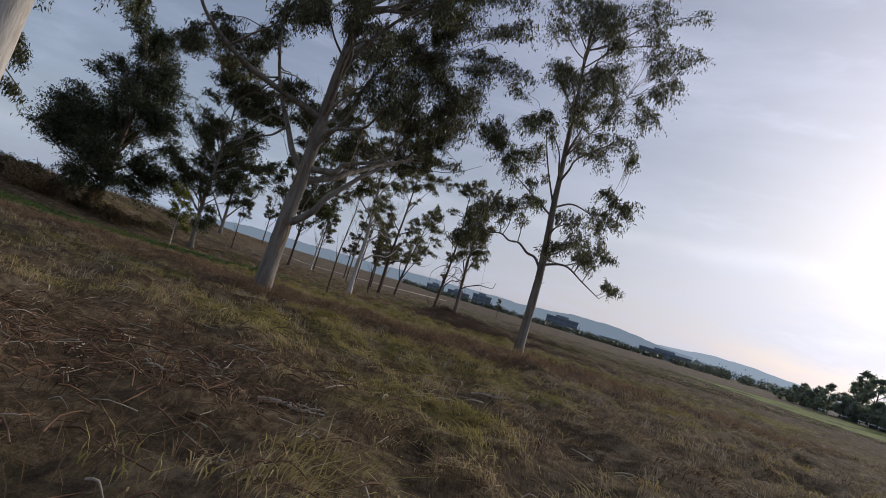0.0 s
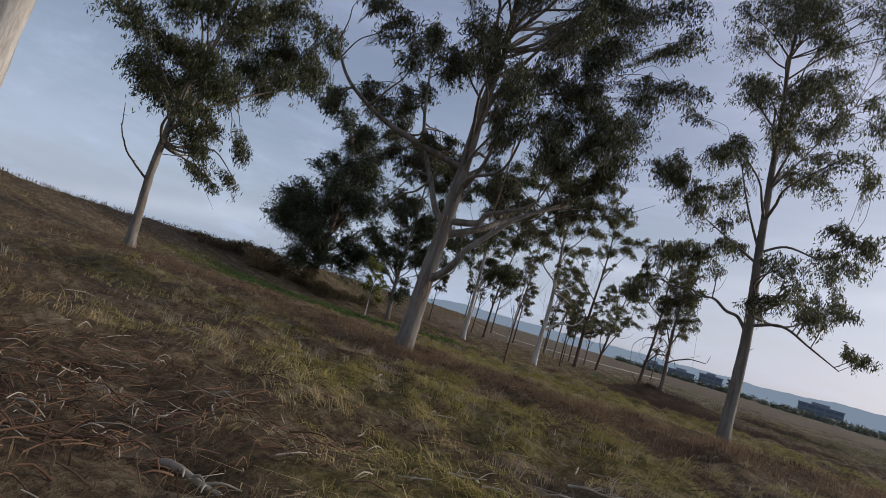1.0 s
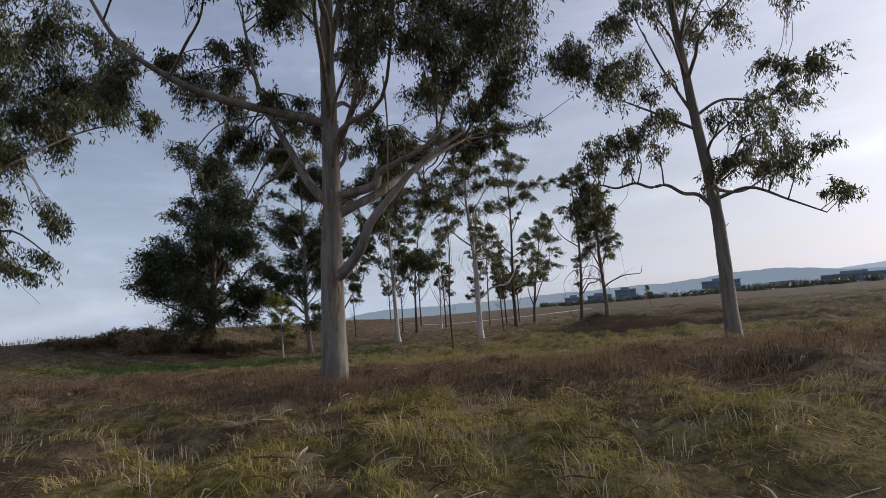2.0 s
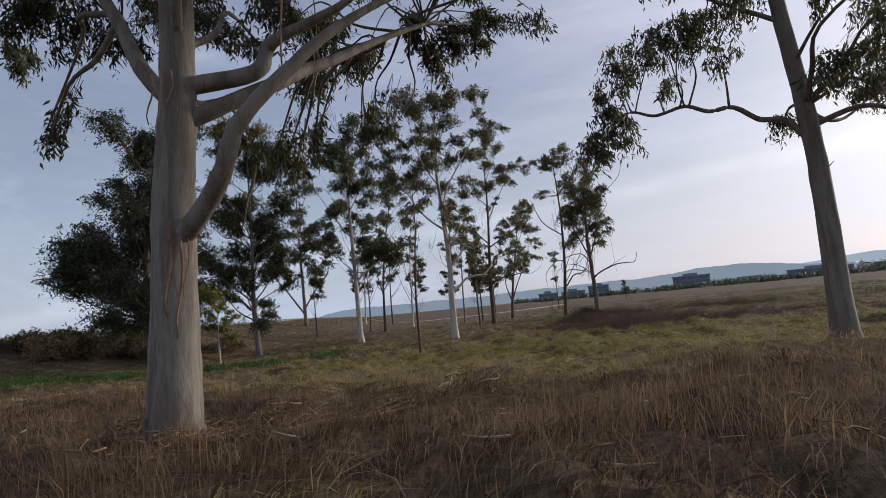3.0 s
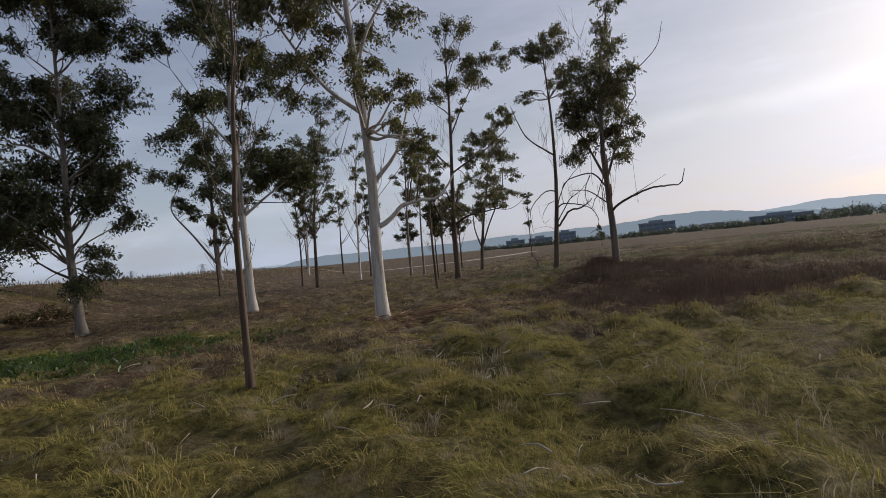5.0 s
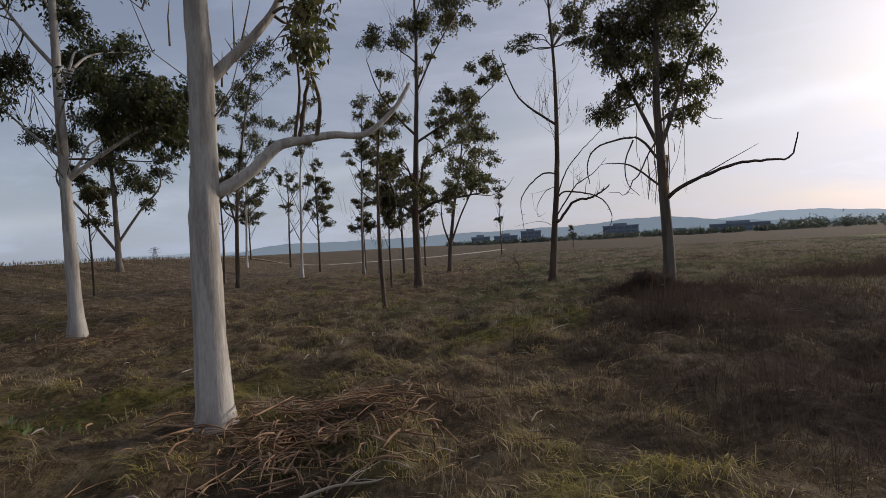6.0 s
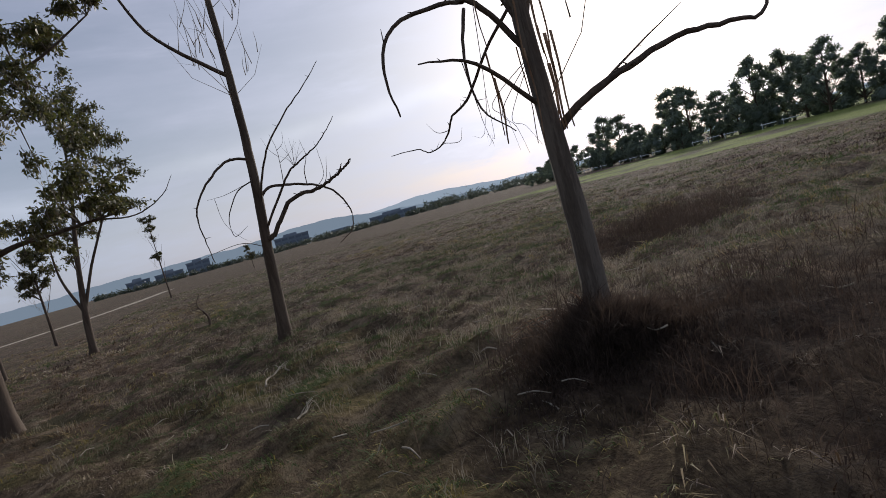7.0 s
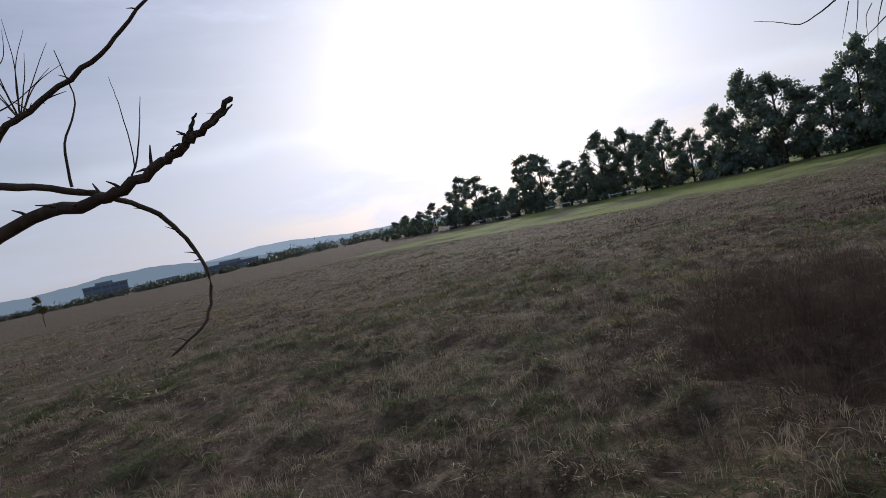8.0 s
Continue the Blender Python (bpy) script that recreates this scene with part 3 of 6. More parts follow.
        groups = [("crown", twigs, leaf_mat)] if top_mat is None else [("crown", twigs[~upper], leaf_mat), ("crown_top", twigs[upper], top_mat)]
        for title, tw, lm in groups:
            v, f = leaf_arrays(gen, tw, each if each > 14 else 23, leaf_size * fine * (0.88 if each > 14 else 0.58), droop * (1.0 if each > 14 else 0.7), 1.05 if each > 14 else 1.75)
            tagged(part(title, np_mesh(title, v, f, lm), root), kind="stuff")
    if each <= 14 and high[-1] > 4.5:
        # leafless upswept twigs in fans below and among the foliage
        fan = []
        for i in range(11):
            z = high[-1] * gen.uniform(0.22, 0.85)
            p, pr = trunk_at(z)
            a = gen.uniform(0, 2 * math.pi)
            reach = high[-1] * gen.uniform(0.05, 0.15)
            tip = p + [reach * math.cos(a), reach * math.sin(a), reach * gen.uniform(0.9, 1.9)]
            mid = (p + tip) / 2 + [0.12 * reach * math.cos(a), 0.12 * reach * math.sin(a), -0.12 * reach]
            fan.append([p, (p + mid) / 2, mid, tip])
            for j in range(5):
                q = p + (tip - p) * gen.uniform(0.35, 0.95)
                end = q + gen.normal(0, 0.16 * reach, 3) + [0, 0, reach * gen.uniform(0.25, 0.7)]
                fan.append([q, (q + end) / 2, (q + end) / 2 + gen.normal(0, 0.03 * reach, 3), end])
        tagged(part("leafless_spray", twig_mesh("leafless_spray", np.array(fan), 0.0016 + 0.0009 * high[-1], M_TWIG), root, "fan of leafless twigs"), kind="stuff")
    for u, v, d, length in strips:
        p = to_local(face, u, d, v)
        w = gen.uniform(0.006, 0.022)
        ts = np.linspace(0, 1, 7)
        across = to_local(face, w, 0.2 * w, 0)
        mid = p[None] + np.stack([0.05 * np.sin(ts * 5 + gen.random()) * ts, 0.04 * np.cos(ts * 4) * ts, -length * ts], -1)
        vv = np.concatenate([mid - across * (1 - 0.6 * ts[:, None]), mid + across * (1 - 0.6 * ts[:, None]) + [0, 0, 0.0]])
        ff = np.array([[i, i + 1, i + 8, i + 7] for i in range(6)])
        me = np_mesh("bark_strip", vv, ff, M_STRIP)
        ob = part("bark_strip", me, root, "loose hanging strip of brown bark")
        thick = ob.modifiers.new("thickness", "SOLIDIFY")
        thick.thickness = 0.006
    return root


# the big forked gum beside the track
gum_tree("tall gum with smooth grey bark and a wide drooping crown", (-4.40, 10.48), 31.2,
    [(-0.01, 0.0), (0.02, 1.05), (0.06, 2.2), (0.13, 3.2), (0.17, 4.5), (0.2, 6.25), (0.3, 7.8), (0.29, 9.08), (0.23, 11.03), (0.2, 12.2)], 0.235,
    [(-2.81, 6.32, 0.48), (-2.22, 6.41, 0.6), (-1.36, 6.28, 0.48), (-3.29, 5.49, 0.36), (-1.96, 7.23, 0.6), (-0.98, 7.25, 0.6), (-0.55, 5.62, 0.5), (0.8, 7.13, 0.6), (1.66, 7.67, 0.72), (2.57, 7.81, 0.84), (3.49, 7.96, 0.84), (4.34, 7.53, 0.72), (2.4, 6.57, 0.72), (3.21, 6.28, 0.84), (4.16, 6.15, 0.6), (1.71, 5.55, 0.6), (1.26, 4.97, 0.4), (2.5, 5.39, 0.6), (0.66, 5.92, 0.48), (-0.03, 7.8, 0.6), (-0.43, 9.23, 0.84), (1.12, 9.23, 0.84), (2.15, 9.69, 0.84), (-1.4, 8.79, 0.72), (0.45, 10.79, 0.84), (-0.63, 11.15, 0.72), (1.34, 11.25, 0.72), (3.26, 9.31, 0.72), (3.66, 10.07, 0.74), (4.72, 10.5, 0.66), (4.78, 9.3, 0.52), (1.10, 3.25, 0.23, 1.92), (1.49, 3.41, 0.21, 2.19), (0.82, 3.11, 0.21, 1.64), (2.21, 3.63, 0.17, 2.44), (2.49, 3.71, 0.16, 2.43),
     (-1.97, 5.09, 0.33, 1.82), (-1.39, 4.96, 0.41, 1.94), (-0.97, 4.79, 0.29, 2.04), (-1.75, 3.61, 0.18, 1.86), (0.50, 5.22, 0.37, 2.36), (0.13, 5.41, 0.33, 2.28), (1.58, 4.57, 0.31, 2.60), (2.06, 4.90, 0.33, 2.71), (1.31, 5.57, 0.33, 2.54), (3.27, 4.70, 0.29, 1.75), (3.68, 5.11, 0.34, 1.84), (4.31, 5.50, 0.28, 1.98), (5.32, 5.48, 0.18, 2.20), (2.99, 4.96, 0.24, 1.69), (4.07, 5.13, 0.21, 1.92)],
    limbs=[[(0.04, 3.12), (-0.25, 3.72, 0.3), (-0.55, 4.4, 0.6), (-0.93, 5.2, 0.85), (-1.24, 6.2, 1.2), (-1.5, 7.7, 1.7)], [(-0.63, 4.66), (-1.72, 5.21, -0.2), (-2.6, 5.59, -0.4), (-3.26, 6.13, -0.5), (-3.81, 7.19, -0.5)], [(0.15, 2.98), (0.5, 3.2, 0.0), (1.03, 3.48, 0.1), (1.4, 3.78, 0.35), (1.72, 3.97, 0.5), (2.1, 4.25, 0.7), (2.56, 4.54, 0.9), (3.0, 4.8, 1.1)], [(0.75, 3.35, 0.02), (0.86, 3.55, -0.05), (1.01, 3.78, -0.1), (1.14, 3.86, -0.2), (1.53, 4.03, -0.3), (1.8, 4.15, -0.4), (2.1, 4.4, -0.5)], [(0.09, 1.85), (0.36, 2.09, -0.3), (0.58, 2.38, -0.55), (0.71, 2.7, -0.7), (0.89, 2.94, -0.75), (1.2, 3.28, -0.7), (1.5, 3.62, -0.6), (1.82, 3.91, -0.5), (2.16, 4.17, -0.4), (2.7, 4.55, -0.2)], [(0.26, 6.77), (1.06, 7.06), (1.94, 7.37)]],
    bare=[(0.028, [(0.68, 3.37, 1.59), (0.72, 2.95, 1.40), (0.65, 2.66, 1.37), (0.58, 2.36, 1.30), (0.54, 2.14, 1.23)]), (0.018, [(2.4, 4.1, -0.2), (3.3, 4.5, -0.1), (4.2, 4.75, 0.0), (5.1, 5.3, 0.0)]), (0.014, [(-1.0, 4.9, -0.2), (-1.7, 4.6, -0.5), (-2.1, 3.9, -0.7), (-2.0, 3.2, -0.8), (-1.7, 2.9, -0.8)])],
    seed=11, fill=2, fine=0.82, swell=1.0, each=29, leaf_size=0.155, dense=1.0, droop=1.3, sides=18, depth=0.8, flare=0.2,
    strips=[(0.02, 3.5, -0.21, 0.75), (-0.05, 3.45, -0.21, 0.5), (0.12, 3.5, -0.2, 0.4), (0.05, 1.95, -0.22, 0.8), (0.14, 1.9, -0.21, 0.95), (0.2, 1.9, -0.19, 0.6), (1.2, 5.6, -0.3, 2.3), (1.5, 4.4, -0.2, 1.1)])

gum_tree("slender gum with grey bark and sparse drooping clumps", (2.6, 15.3), -3.8,
    [(-0.03, 0.0), (0.0, 1.72), (-0.02, 3.21), (-0.17, 5.17), (-0.28, 6.92), (-0.41, 8.89), (-0.53, 10.78), (-0.55, 13.0)], 0.165,
    [(-2.59, 7.15, 0.69), (-2.06, 6.47, 0.69), (-1.54, 7.2, 0.61), (-2.54, 4.5, 0.4, -0.2), (-2.75, 3.95, 0.38, -0.3), (-2.95, 3.5, 0.34, -0.4), (-3.15, 3.3, 0.26, -0.4), (-2.5, 3.4, 0.26, -0.2), (-2.05, 4.8, 0.48), (-1.4, 4.85, 0.5), (-0.91, 4.95, 0.5), (-2.98, 7.35, 0.46), (-1.16, 7.92, 0.61), (-1.73, 8.47, 0.61), (0.22, 8.78, 0.77), (0.84, 7.81, 0.54), (1.53, 7.43, 0.38), (0.74, 7.25, 0.46), (-0.94, 9.13, 0.69), (-0.3, 9.48, 0.77), (0.44, 10.1, 0.77), (1.76, 5.77, 0.54), (1.45, 5.24, 0.38), (1.88, 4.96, 0.46), (0.68, 4.59, 0.54), (1.25, 4.04, 0.54), (1.78, 4.31, 0.46), (0.46, 3.9, 0.46), (2.5, 3.05, 0.34), (1.89, 3.92, 0.38), (-1.07, 5.65, 0.38), (-0.47, 11.08, 0.92), (0.93, 9.54, 0.61), (2.1, 8.6, 0.5), (0.98, 11.35, 0.72), (2.27, 10.83, 0.72), (2.73, 11.8, 0.63), (1.52, 12.16, 0.72), (-1.17, 12.4, 0.9), (-0.24, 11.9, 0.72), (2.2, 9.94, 0.4), (0.2, 10.86, 0.72)],
    limbs=[[(-0.02, 3.05), (-0.3, 3.36), (-0.62, 3.47, 0.06), (-0.95, 3.71), (-1.3, 3.70, -0.08), (-1.62, 3.86, -0.05), (-2.05, 3.83, 0.04), (-2.4, 3.95), (-2.75, 3.82, -0.1), (-3.2, 3.5, -0.2)], [(-0.13, 5.0), (-1.07, 5.5), (-2.04, 6.16)], [(0.0, 3.1), (0.7, 3.37), (1.37, 3.0), (2.01, 2.62)], [(-0.1, 5.1), (0.42, 5.43), (1.23, 5.25), (1.66, 5.64)], [(-0.18, 5.3), (-0.72, 6.51), (-1.23, 8.09)], [(-0.3, 7.0), (0.4, 8.0), (1.2, 9.4)]],
    bare=[(0.012, [(0.05, 2.55), (0.14, 2.6), (0.2, 2.66)])],
    stout=0.37, seed=12, fill=2, fine=0.80, swell=1.0, each=24, leaf_size=0.15, dense=0.68, droop=1.4, sides=16, depth=0.8)

gum_tree("leaning gum with grey bark and dense dark foliage", (-19.7, 12.6), 60.5,
    [(0.0, 0.0), (-0.1, 2.04), (-0.16, 3.71), (-0.05, 6.3), (0.39, 8.88), (0.68, 11.52), (0.88, 14.24), (0.95, 15.4)], 0.20,
    [(-1.59, 9.93, 1.27), (-1.88, 8.53, 1.27), (-0.74, 8.71, 1.27), (-0.11, 10.51, 1.52), (1.7, 11.22, 1.52), (3.24, 12.32, 1.27), (1.48, 8.55, 1.27), (2.91, 9.97, 1.27), (4.42, 10.24, 1.14), (4.9, 11.95, 1.01), (0.91, 7.23, 1.01), (-1.12, 6.65, 1.01), (0.62, 5.38, 0.9), (1.48, 5.8, 0.8), (3.49, 5.81, 0.55), (2.29, 4.17, 0.66), (1.27, 4.64, 0.55), (3.48, 8.94, 0.89), (5.92, 9.69, 0.51), (0.4, 13.52, 1.77), (2.33, 14.19, 1.52), (-1.31, 12.71, 1.52)],
    limbs=[[(-0.02, 6.0), (1.15, 6.84), (2.38, 7.83), (3.93, 8.88), (5.92, 9.69)]],
    bare=[(0.05, [(-0.13, 2.9), (-1.09, 3.63), (-1.61, 4.45), (-1.83, 5.6)]), (0.02, [(-0.1, 3.9), (0.96, 4.25), (1.8, 3.52), (2.62, 2.53)])],
    seed=13, fill=2, swell=1.0, each=22, leaf_size=0.22, dense=0.85, droop=1.4, leaf_mat=M_LEAF_DARK)

gum_tree("leaning gum with smooth cream bark near the track", (-3.05, 0.7), 0.0,
    [(0.0, 0.0), (0.05, 1.2), (0.15, 2.6), (0.3, 4.2), (0.42, 6.0), (0.4, 8.0), (0.5, 10.0)], 0.17,
    [(-1.2, 7.6, 0.8), (0.9, 8.2, 0.8), (0.2, 9.2, 0.9), (-0.8, 9.0, 0.8), (1.6, 9.6, 0.7), (0.6, 10.4, 0.9), (-1.7, 8.4, 0.7), (0.0, 7.0, 0.6)],
    bare=[(0.018, [(0.2, 4.2), (0.55, 4.6, 0.3), (0.8, 4.3, 0.5), (0.85, 3.6, 0.6)])],
    seed=14, fill=2, swell=1.0, each=16, leaf_size=0.18, dense=0.9, droop=1.3, bark_mat=M_BARK_PALE, sides=16)

gum_tree("tall white-barked gum with an open airy crown", (-7.53, 30.45), 17.2,
    [(0.04, 0.0), (0.03, 1.83), (0.06, 2.6), (0.08, 3.4), (0.06, 4.4), (-0.04, 6.06), (-0.15, 7.97), (-0.08, 10.16), (-0.06, 11.87), (-0.05, 12.4)], 0.165,
    [(-0.11, 11.87, 0.93), (-1.18, 11.72, 0.58), (0.86, 11.53, 0.7), (2.18, 11.08, 0.51), (2.69, 9.88, 0.51), (-0.79, 10.63, 0.81), (0.65, 10.18, 0.81), (1.86, 9.73, 0.58), (-1.83, 9.62, 0.65), (-0.74, 8.92, 0.7), (0.46, 8.72, 0.81), (-2.62, 8.38, 0.7), (-2.11, 7.44, 0.81), (-0.92, 7.23, 0.7), (0.26, 7.27, 0.81), (1.42, 8.27, 0.51), (-1.23, 6.03, 0.58), (0.99, 6.33, 0.58), (0.07, 5.59, 0.47), (1.15, 4.3, 0.34), (1.45, 3.9, 0.3), (0.8, 4.9, 0.3)],
    limbs=[[(0.03, 2.36), (0.25, 2.44, 0.06), (0.5, 2.62, 0.12), (0.74, 2.86, 0.2), (0.95, 2.93, 0.3), (1.3, 3.0, 0.4), (1.62, 3.02, 0.5), (1.95, 3.3, 0.6), (2.15, 3.62, 0.7)], [(0.05, 3.4), (0.3, 3.68, 0.1), (0.62, 4.05, 0.2), (0.86, 4.5, 0.3), (1.2, 5.6, 0.4)], [(-0.29, 5.2), (-0.9, 6.0), (-1.7, 7.3), (-2.3, 8.3)], [(-0.28, 6.2), (0.3, 7.2), (1.2, 8.6), (2.2, 10.2)], [(-0.28, 7.2), (-0.8, 8.6), (-1.2, 10.4)]],
    bare=[(0.028, [(0.95, 2.93, 0.3), (1.02, 3.3, 0.3), (1.12, 3.9, 0.35), (1.3, 4.6, 0.4)]), (0.02, [(0.9, 2.95, 0.3), (0.97, 3.6, 0.35), (0.85, 4.4, 0.35)])],
    seed=15, leaf_size=0.16, dense=0.8, droop=1.2, bark_mat=M_BARK_PALE, leaf_mat=M_LEAF_OLIVE, sides=18, lowest=0.38)

torn_gum = gum_tree("gum with dead arms and a ragged hanging crown", (-1.45, 39.1), -11.8,
    [(0.03, 0.0), (0.05, 1.01), (0.0, 2.67), (-0.05, 4.46), (0.0, 5.99), (0.1, 7.49), (0.3, 8.6), (0.55, 9.8)], 0.142,
    [(-0.26, 6.16, 0.73), (0.34, 6.16, 0.73), (-0.77, 5.88, 0.5), (0.65, 5.59, 0.5), (0.94, 4.67, 0.3), (0.28, 5.17, 0.55), (-0.43, 5.3, 0.5), (-1.14, 5.96, 0.5), (-0.97, 4.48, 0.3), (0.46, 4.25, 0.3), (-1.5, 4.17, 0.24), (0.06, 7.3, 0.8), (-0.56, 7.1, 0.7), (0.62, 6.9, 0.6), (0.6, 9.9, 0.4), (0.35, 8.3, 0.45)],
    limbs=[[(-0.04, 3.3), (-0.48, 4.4), (-0.86, 5.25), (-1.1, 5.9)], [(-0.03, 3.3), (0.4, 4.38), (0.8, 5.5), (1.3, 6.2)]],
    bare=[(0.05, [(0.03, 1.95), (0.42, 2.37, -0.1), (0.94, 2.57, -0.2), (1.61, 2.76, -0.3), (2.14, 2.74, -0.4), (2.5, 2.78, -0.4), (2.65, 3.26, -0.4)]), (0.016, [(0.54, 2.42, -0.1), (1.4, 2.88, 0.1), (2.02, 3.2, 0.2)]),
          (0.035, [(-0.02, 3.1), (-0.41, 3.52), (-0.77, 3.6, -0.1), (-1.42, 3.42, -0.3), (-1.64, 2.98, -0.4), (-1.6, 2.58, -0.4)]), (0.03, [(-0.01, 2.5), (-0.69, 2.94, -0.2), (-1.31, 3.01, -0.4)]), (0.02, [(-0.6, 3.55), (-0.8, 3.0, -0.2), (-0.75, 2.5, -0.2), (-0.5, 2.2, -0.3)]),
          (0.028, [(0.2, 6.2), (1.2, 6.97), (2.1, 7.69), (2.4, 8.58)]), (0.015, [(0.1, 4.6), (0.7, 4.4), (1.0, 3.9), (1.3, 3.8)]),
          (0.020, [(0.0, 3.7), (-0.27, 3.28, 0.42), (-0.51, 2.86, 0.79), (-0.61, 2.75, 0.95), (-0.71, 2.70, 1.11), (-0.77, 2.55, 1.19), (-0.85, 2.43, 1.33), (-0.99, 2.38, 1.55), (-1.12, 2.48, 1.75), (-1.40, 2.52, 2.18)]),
          (0.0060, [(-0.77, 2.55, 1.19), (-0.88, 2.58, 1.37), (-0.96, 2.74, 1.49)]),
          (0.0053, [(-0.85, 2.43, 1.33), (-0.70, 2.38, 1.09), (-0.65, 2.53, 1.01)]),
          (0.0060, [(-0.51, 3.23, 0.80), (-0.48, 2.72, 0.74), (-0.46, 2.43, 0.72), (-0.43, 2.20, 0.66)]),
          (0.0053, [(-0.38, 3.03, 0.59), (-0.36, 2.65, 0.55), (-0.28, 2.42, 0.43), (-0.24, 2.05, 0.38)]),
          (0.0053, [(-0.33, 2.93, 0.52), (-0.30, 2.53, 0.46), (-0.23, 2.31, 0.35), (-0.18, 1.98, 0.28)]),
          (0.0045, [(-0.30, 2.83, 0.47), (-0.24, 2.43, 0.38), (-0.16, 2.28, 0.25), (-0.08, 2.03, 0.13)]),
          (0.012, [(0.30, 8.00), (0.50, 6.80, 1.60), (0.62, 5.20, 2.80), (0.62, 3.33, 3.50), (0.55, 2.70, 3.90)]),
          (0.0040, [(0.55, 2.70, 3.90), (0.53, 2.67, 3.96), (0.50, 2.65, 4.03), (0.46, 2.69, 4.10), (0.41, 2.73, 4.18)]),
          (0.0040, [(0.62, 3.33, 3.50), (0.65, 2.61, 3.70), (0.64, 2.57, 3.76), (0.61, 2.50, 3.85), (0.58, 2.47, 3.92)]),
          (0.0022, [(0.63, 2.64, 3.76), (0.63, 2.55, 3.79), (0.64, 2.42, 3.81)]),
          (0.0022, [(0.59, 2.67, 3.83), (0.60, 2.59, 3.85), (0.60, 2.49, 3.88)]),
          (0.0022, [(0.58, 2.68, 3.86), (0.58, 2.62, 3.88), (0.58, 2.53, 3.91)]),
          (0.0022, [(0.61, 2.64, 3.79), (0.61, 2.59, 3.82), (0.62, 2.49, 3.83)])],
    dome=0.05, seed=16, leaf_size=0.15, dense=0.95, droop=1.6, bark_mat=M_BARK_DUN, leaf_mat=M_LEAF_OLIVE, sides=16, lowest=0.4,
    strips=[(-0.12, 4.4, -0.12, 1.5), (0.08, 4.2, -0.12, 1.3), (-0.5, 4.3, -0.1, 1.2), (0.15, 3.6, -0.15, 0.9), (-0.14, 3.0, -0.15, 1.0), (0.5, 4.6, -0.1, 1.1), (-0.9, 5.0, -0.1, 1.3), (-0.31, 3.20, 0.49, 0.95), (-0.30, 2.90, 0.46, 0.75), (-0.09, 3.10, 0.14, 1.05), (0.08, 3.20, -0.12, 1.10), (0.11, 3.10, -0.17, 1.00), (0.15, 3.10, -0.23, 1.00), (0.09, 2.80, -0.14, 0.70)])


def torn_bark(root, face, trunk, girth, tall, ways):
    """A strip of pale sapwood where bark has come away, and splinters standing off the foot of the trunk."""
    gen = np.random.default_rng(77)
    line = smooth_line([to_local(face, u, 0, v) for u, v in trunk], 8)
    line = line[line[:, 2] < 2.5]
    r = girth * (1 - 0.86 * np.clip(line[:, 2] / tall, 0, 1) ** 0.9) * (1 + 0.45 * np.exp(-line[:, 2] / (girth * 1.3)))
    angles = np.radians(np.linspace(ways - 17, ways + 17, 6))
    sink = np.array([0.90, 1.05, 1.07, 1.07, 1.05, 0.90])
    wob = gen.normal(0, 4.0, (len(line), 1)) * np.pi / 180 + (np.linspace(0, 1, len(line)) ** 2)[:, None] * 0.15
    v = line[:, None] + (r[:, None] * sink)[..., None] * np.stack([np.cos(angles + wob), np.sin(angles + wob), np.zeros((len(line), 6))], -1)
    i, j = np.meshgrid(np.arange(len(line) - 1), np.arange(5), indexing="ij")
    k = i * 6 + j
    f = np.stack([k, k + 1, k + 7, k + 6], -1).reshape(-1, 4)
    part("peeled_strip", np_mesh("peeled_strip", v.reshape(-1, 3), f, M_SAPWOOD, True), root, "long strip of pale bare wood")
    for n in range(13):
        a = radians(ways + gen.normal(8, 22))
        out = np.array([math.cos(a), math.sin(a), 0.0])
        reach, up = gen.uniform(0.08, 0.42), gen.uniform(0.02, 0.38)
        foot = out * girth * 1.25 + [0, 0, gen.uniform(0.05, 0.22)]
        tip = foot + out * reach + [gen.normal(0, 0.05), gen.normal(0, 0.05), up - 0.18]
        tip[2] = max(tip[2], 0.06)
        s = Shape()
        w = gen.uniform(0.010, 0.024)
        tube_into(s, smooth_line([foot, (foot + tip) / 2 + [0, 0, 0.04], tip], 3), np.linspace(w, w * 0.25, 7), 5, 0.12, gen)
        part("splinter", s.mesh("splinter", M_SAPWOOD if n % 3 else M_STRIP, False), root, "torn splinter of pale wood")


torn_bark(torn_gum, -11.8, [(0.03, 0.0), (0.05, 1.01), (0.0, 2.67), (-0.05, 4.46)], 0.142, 9.8, 128)

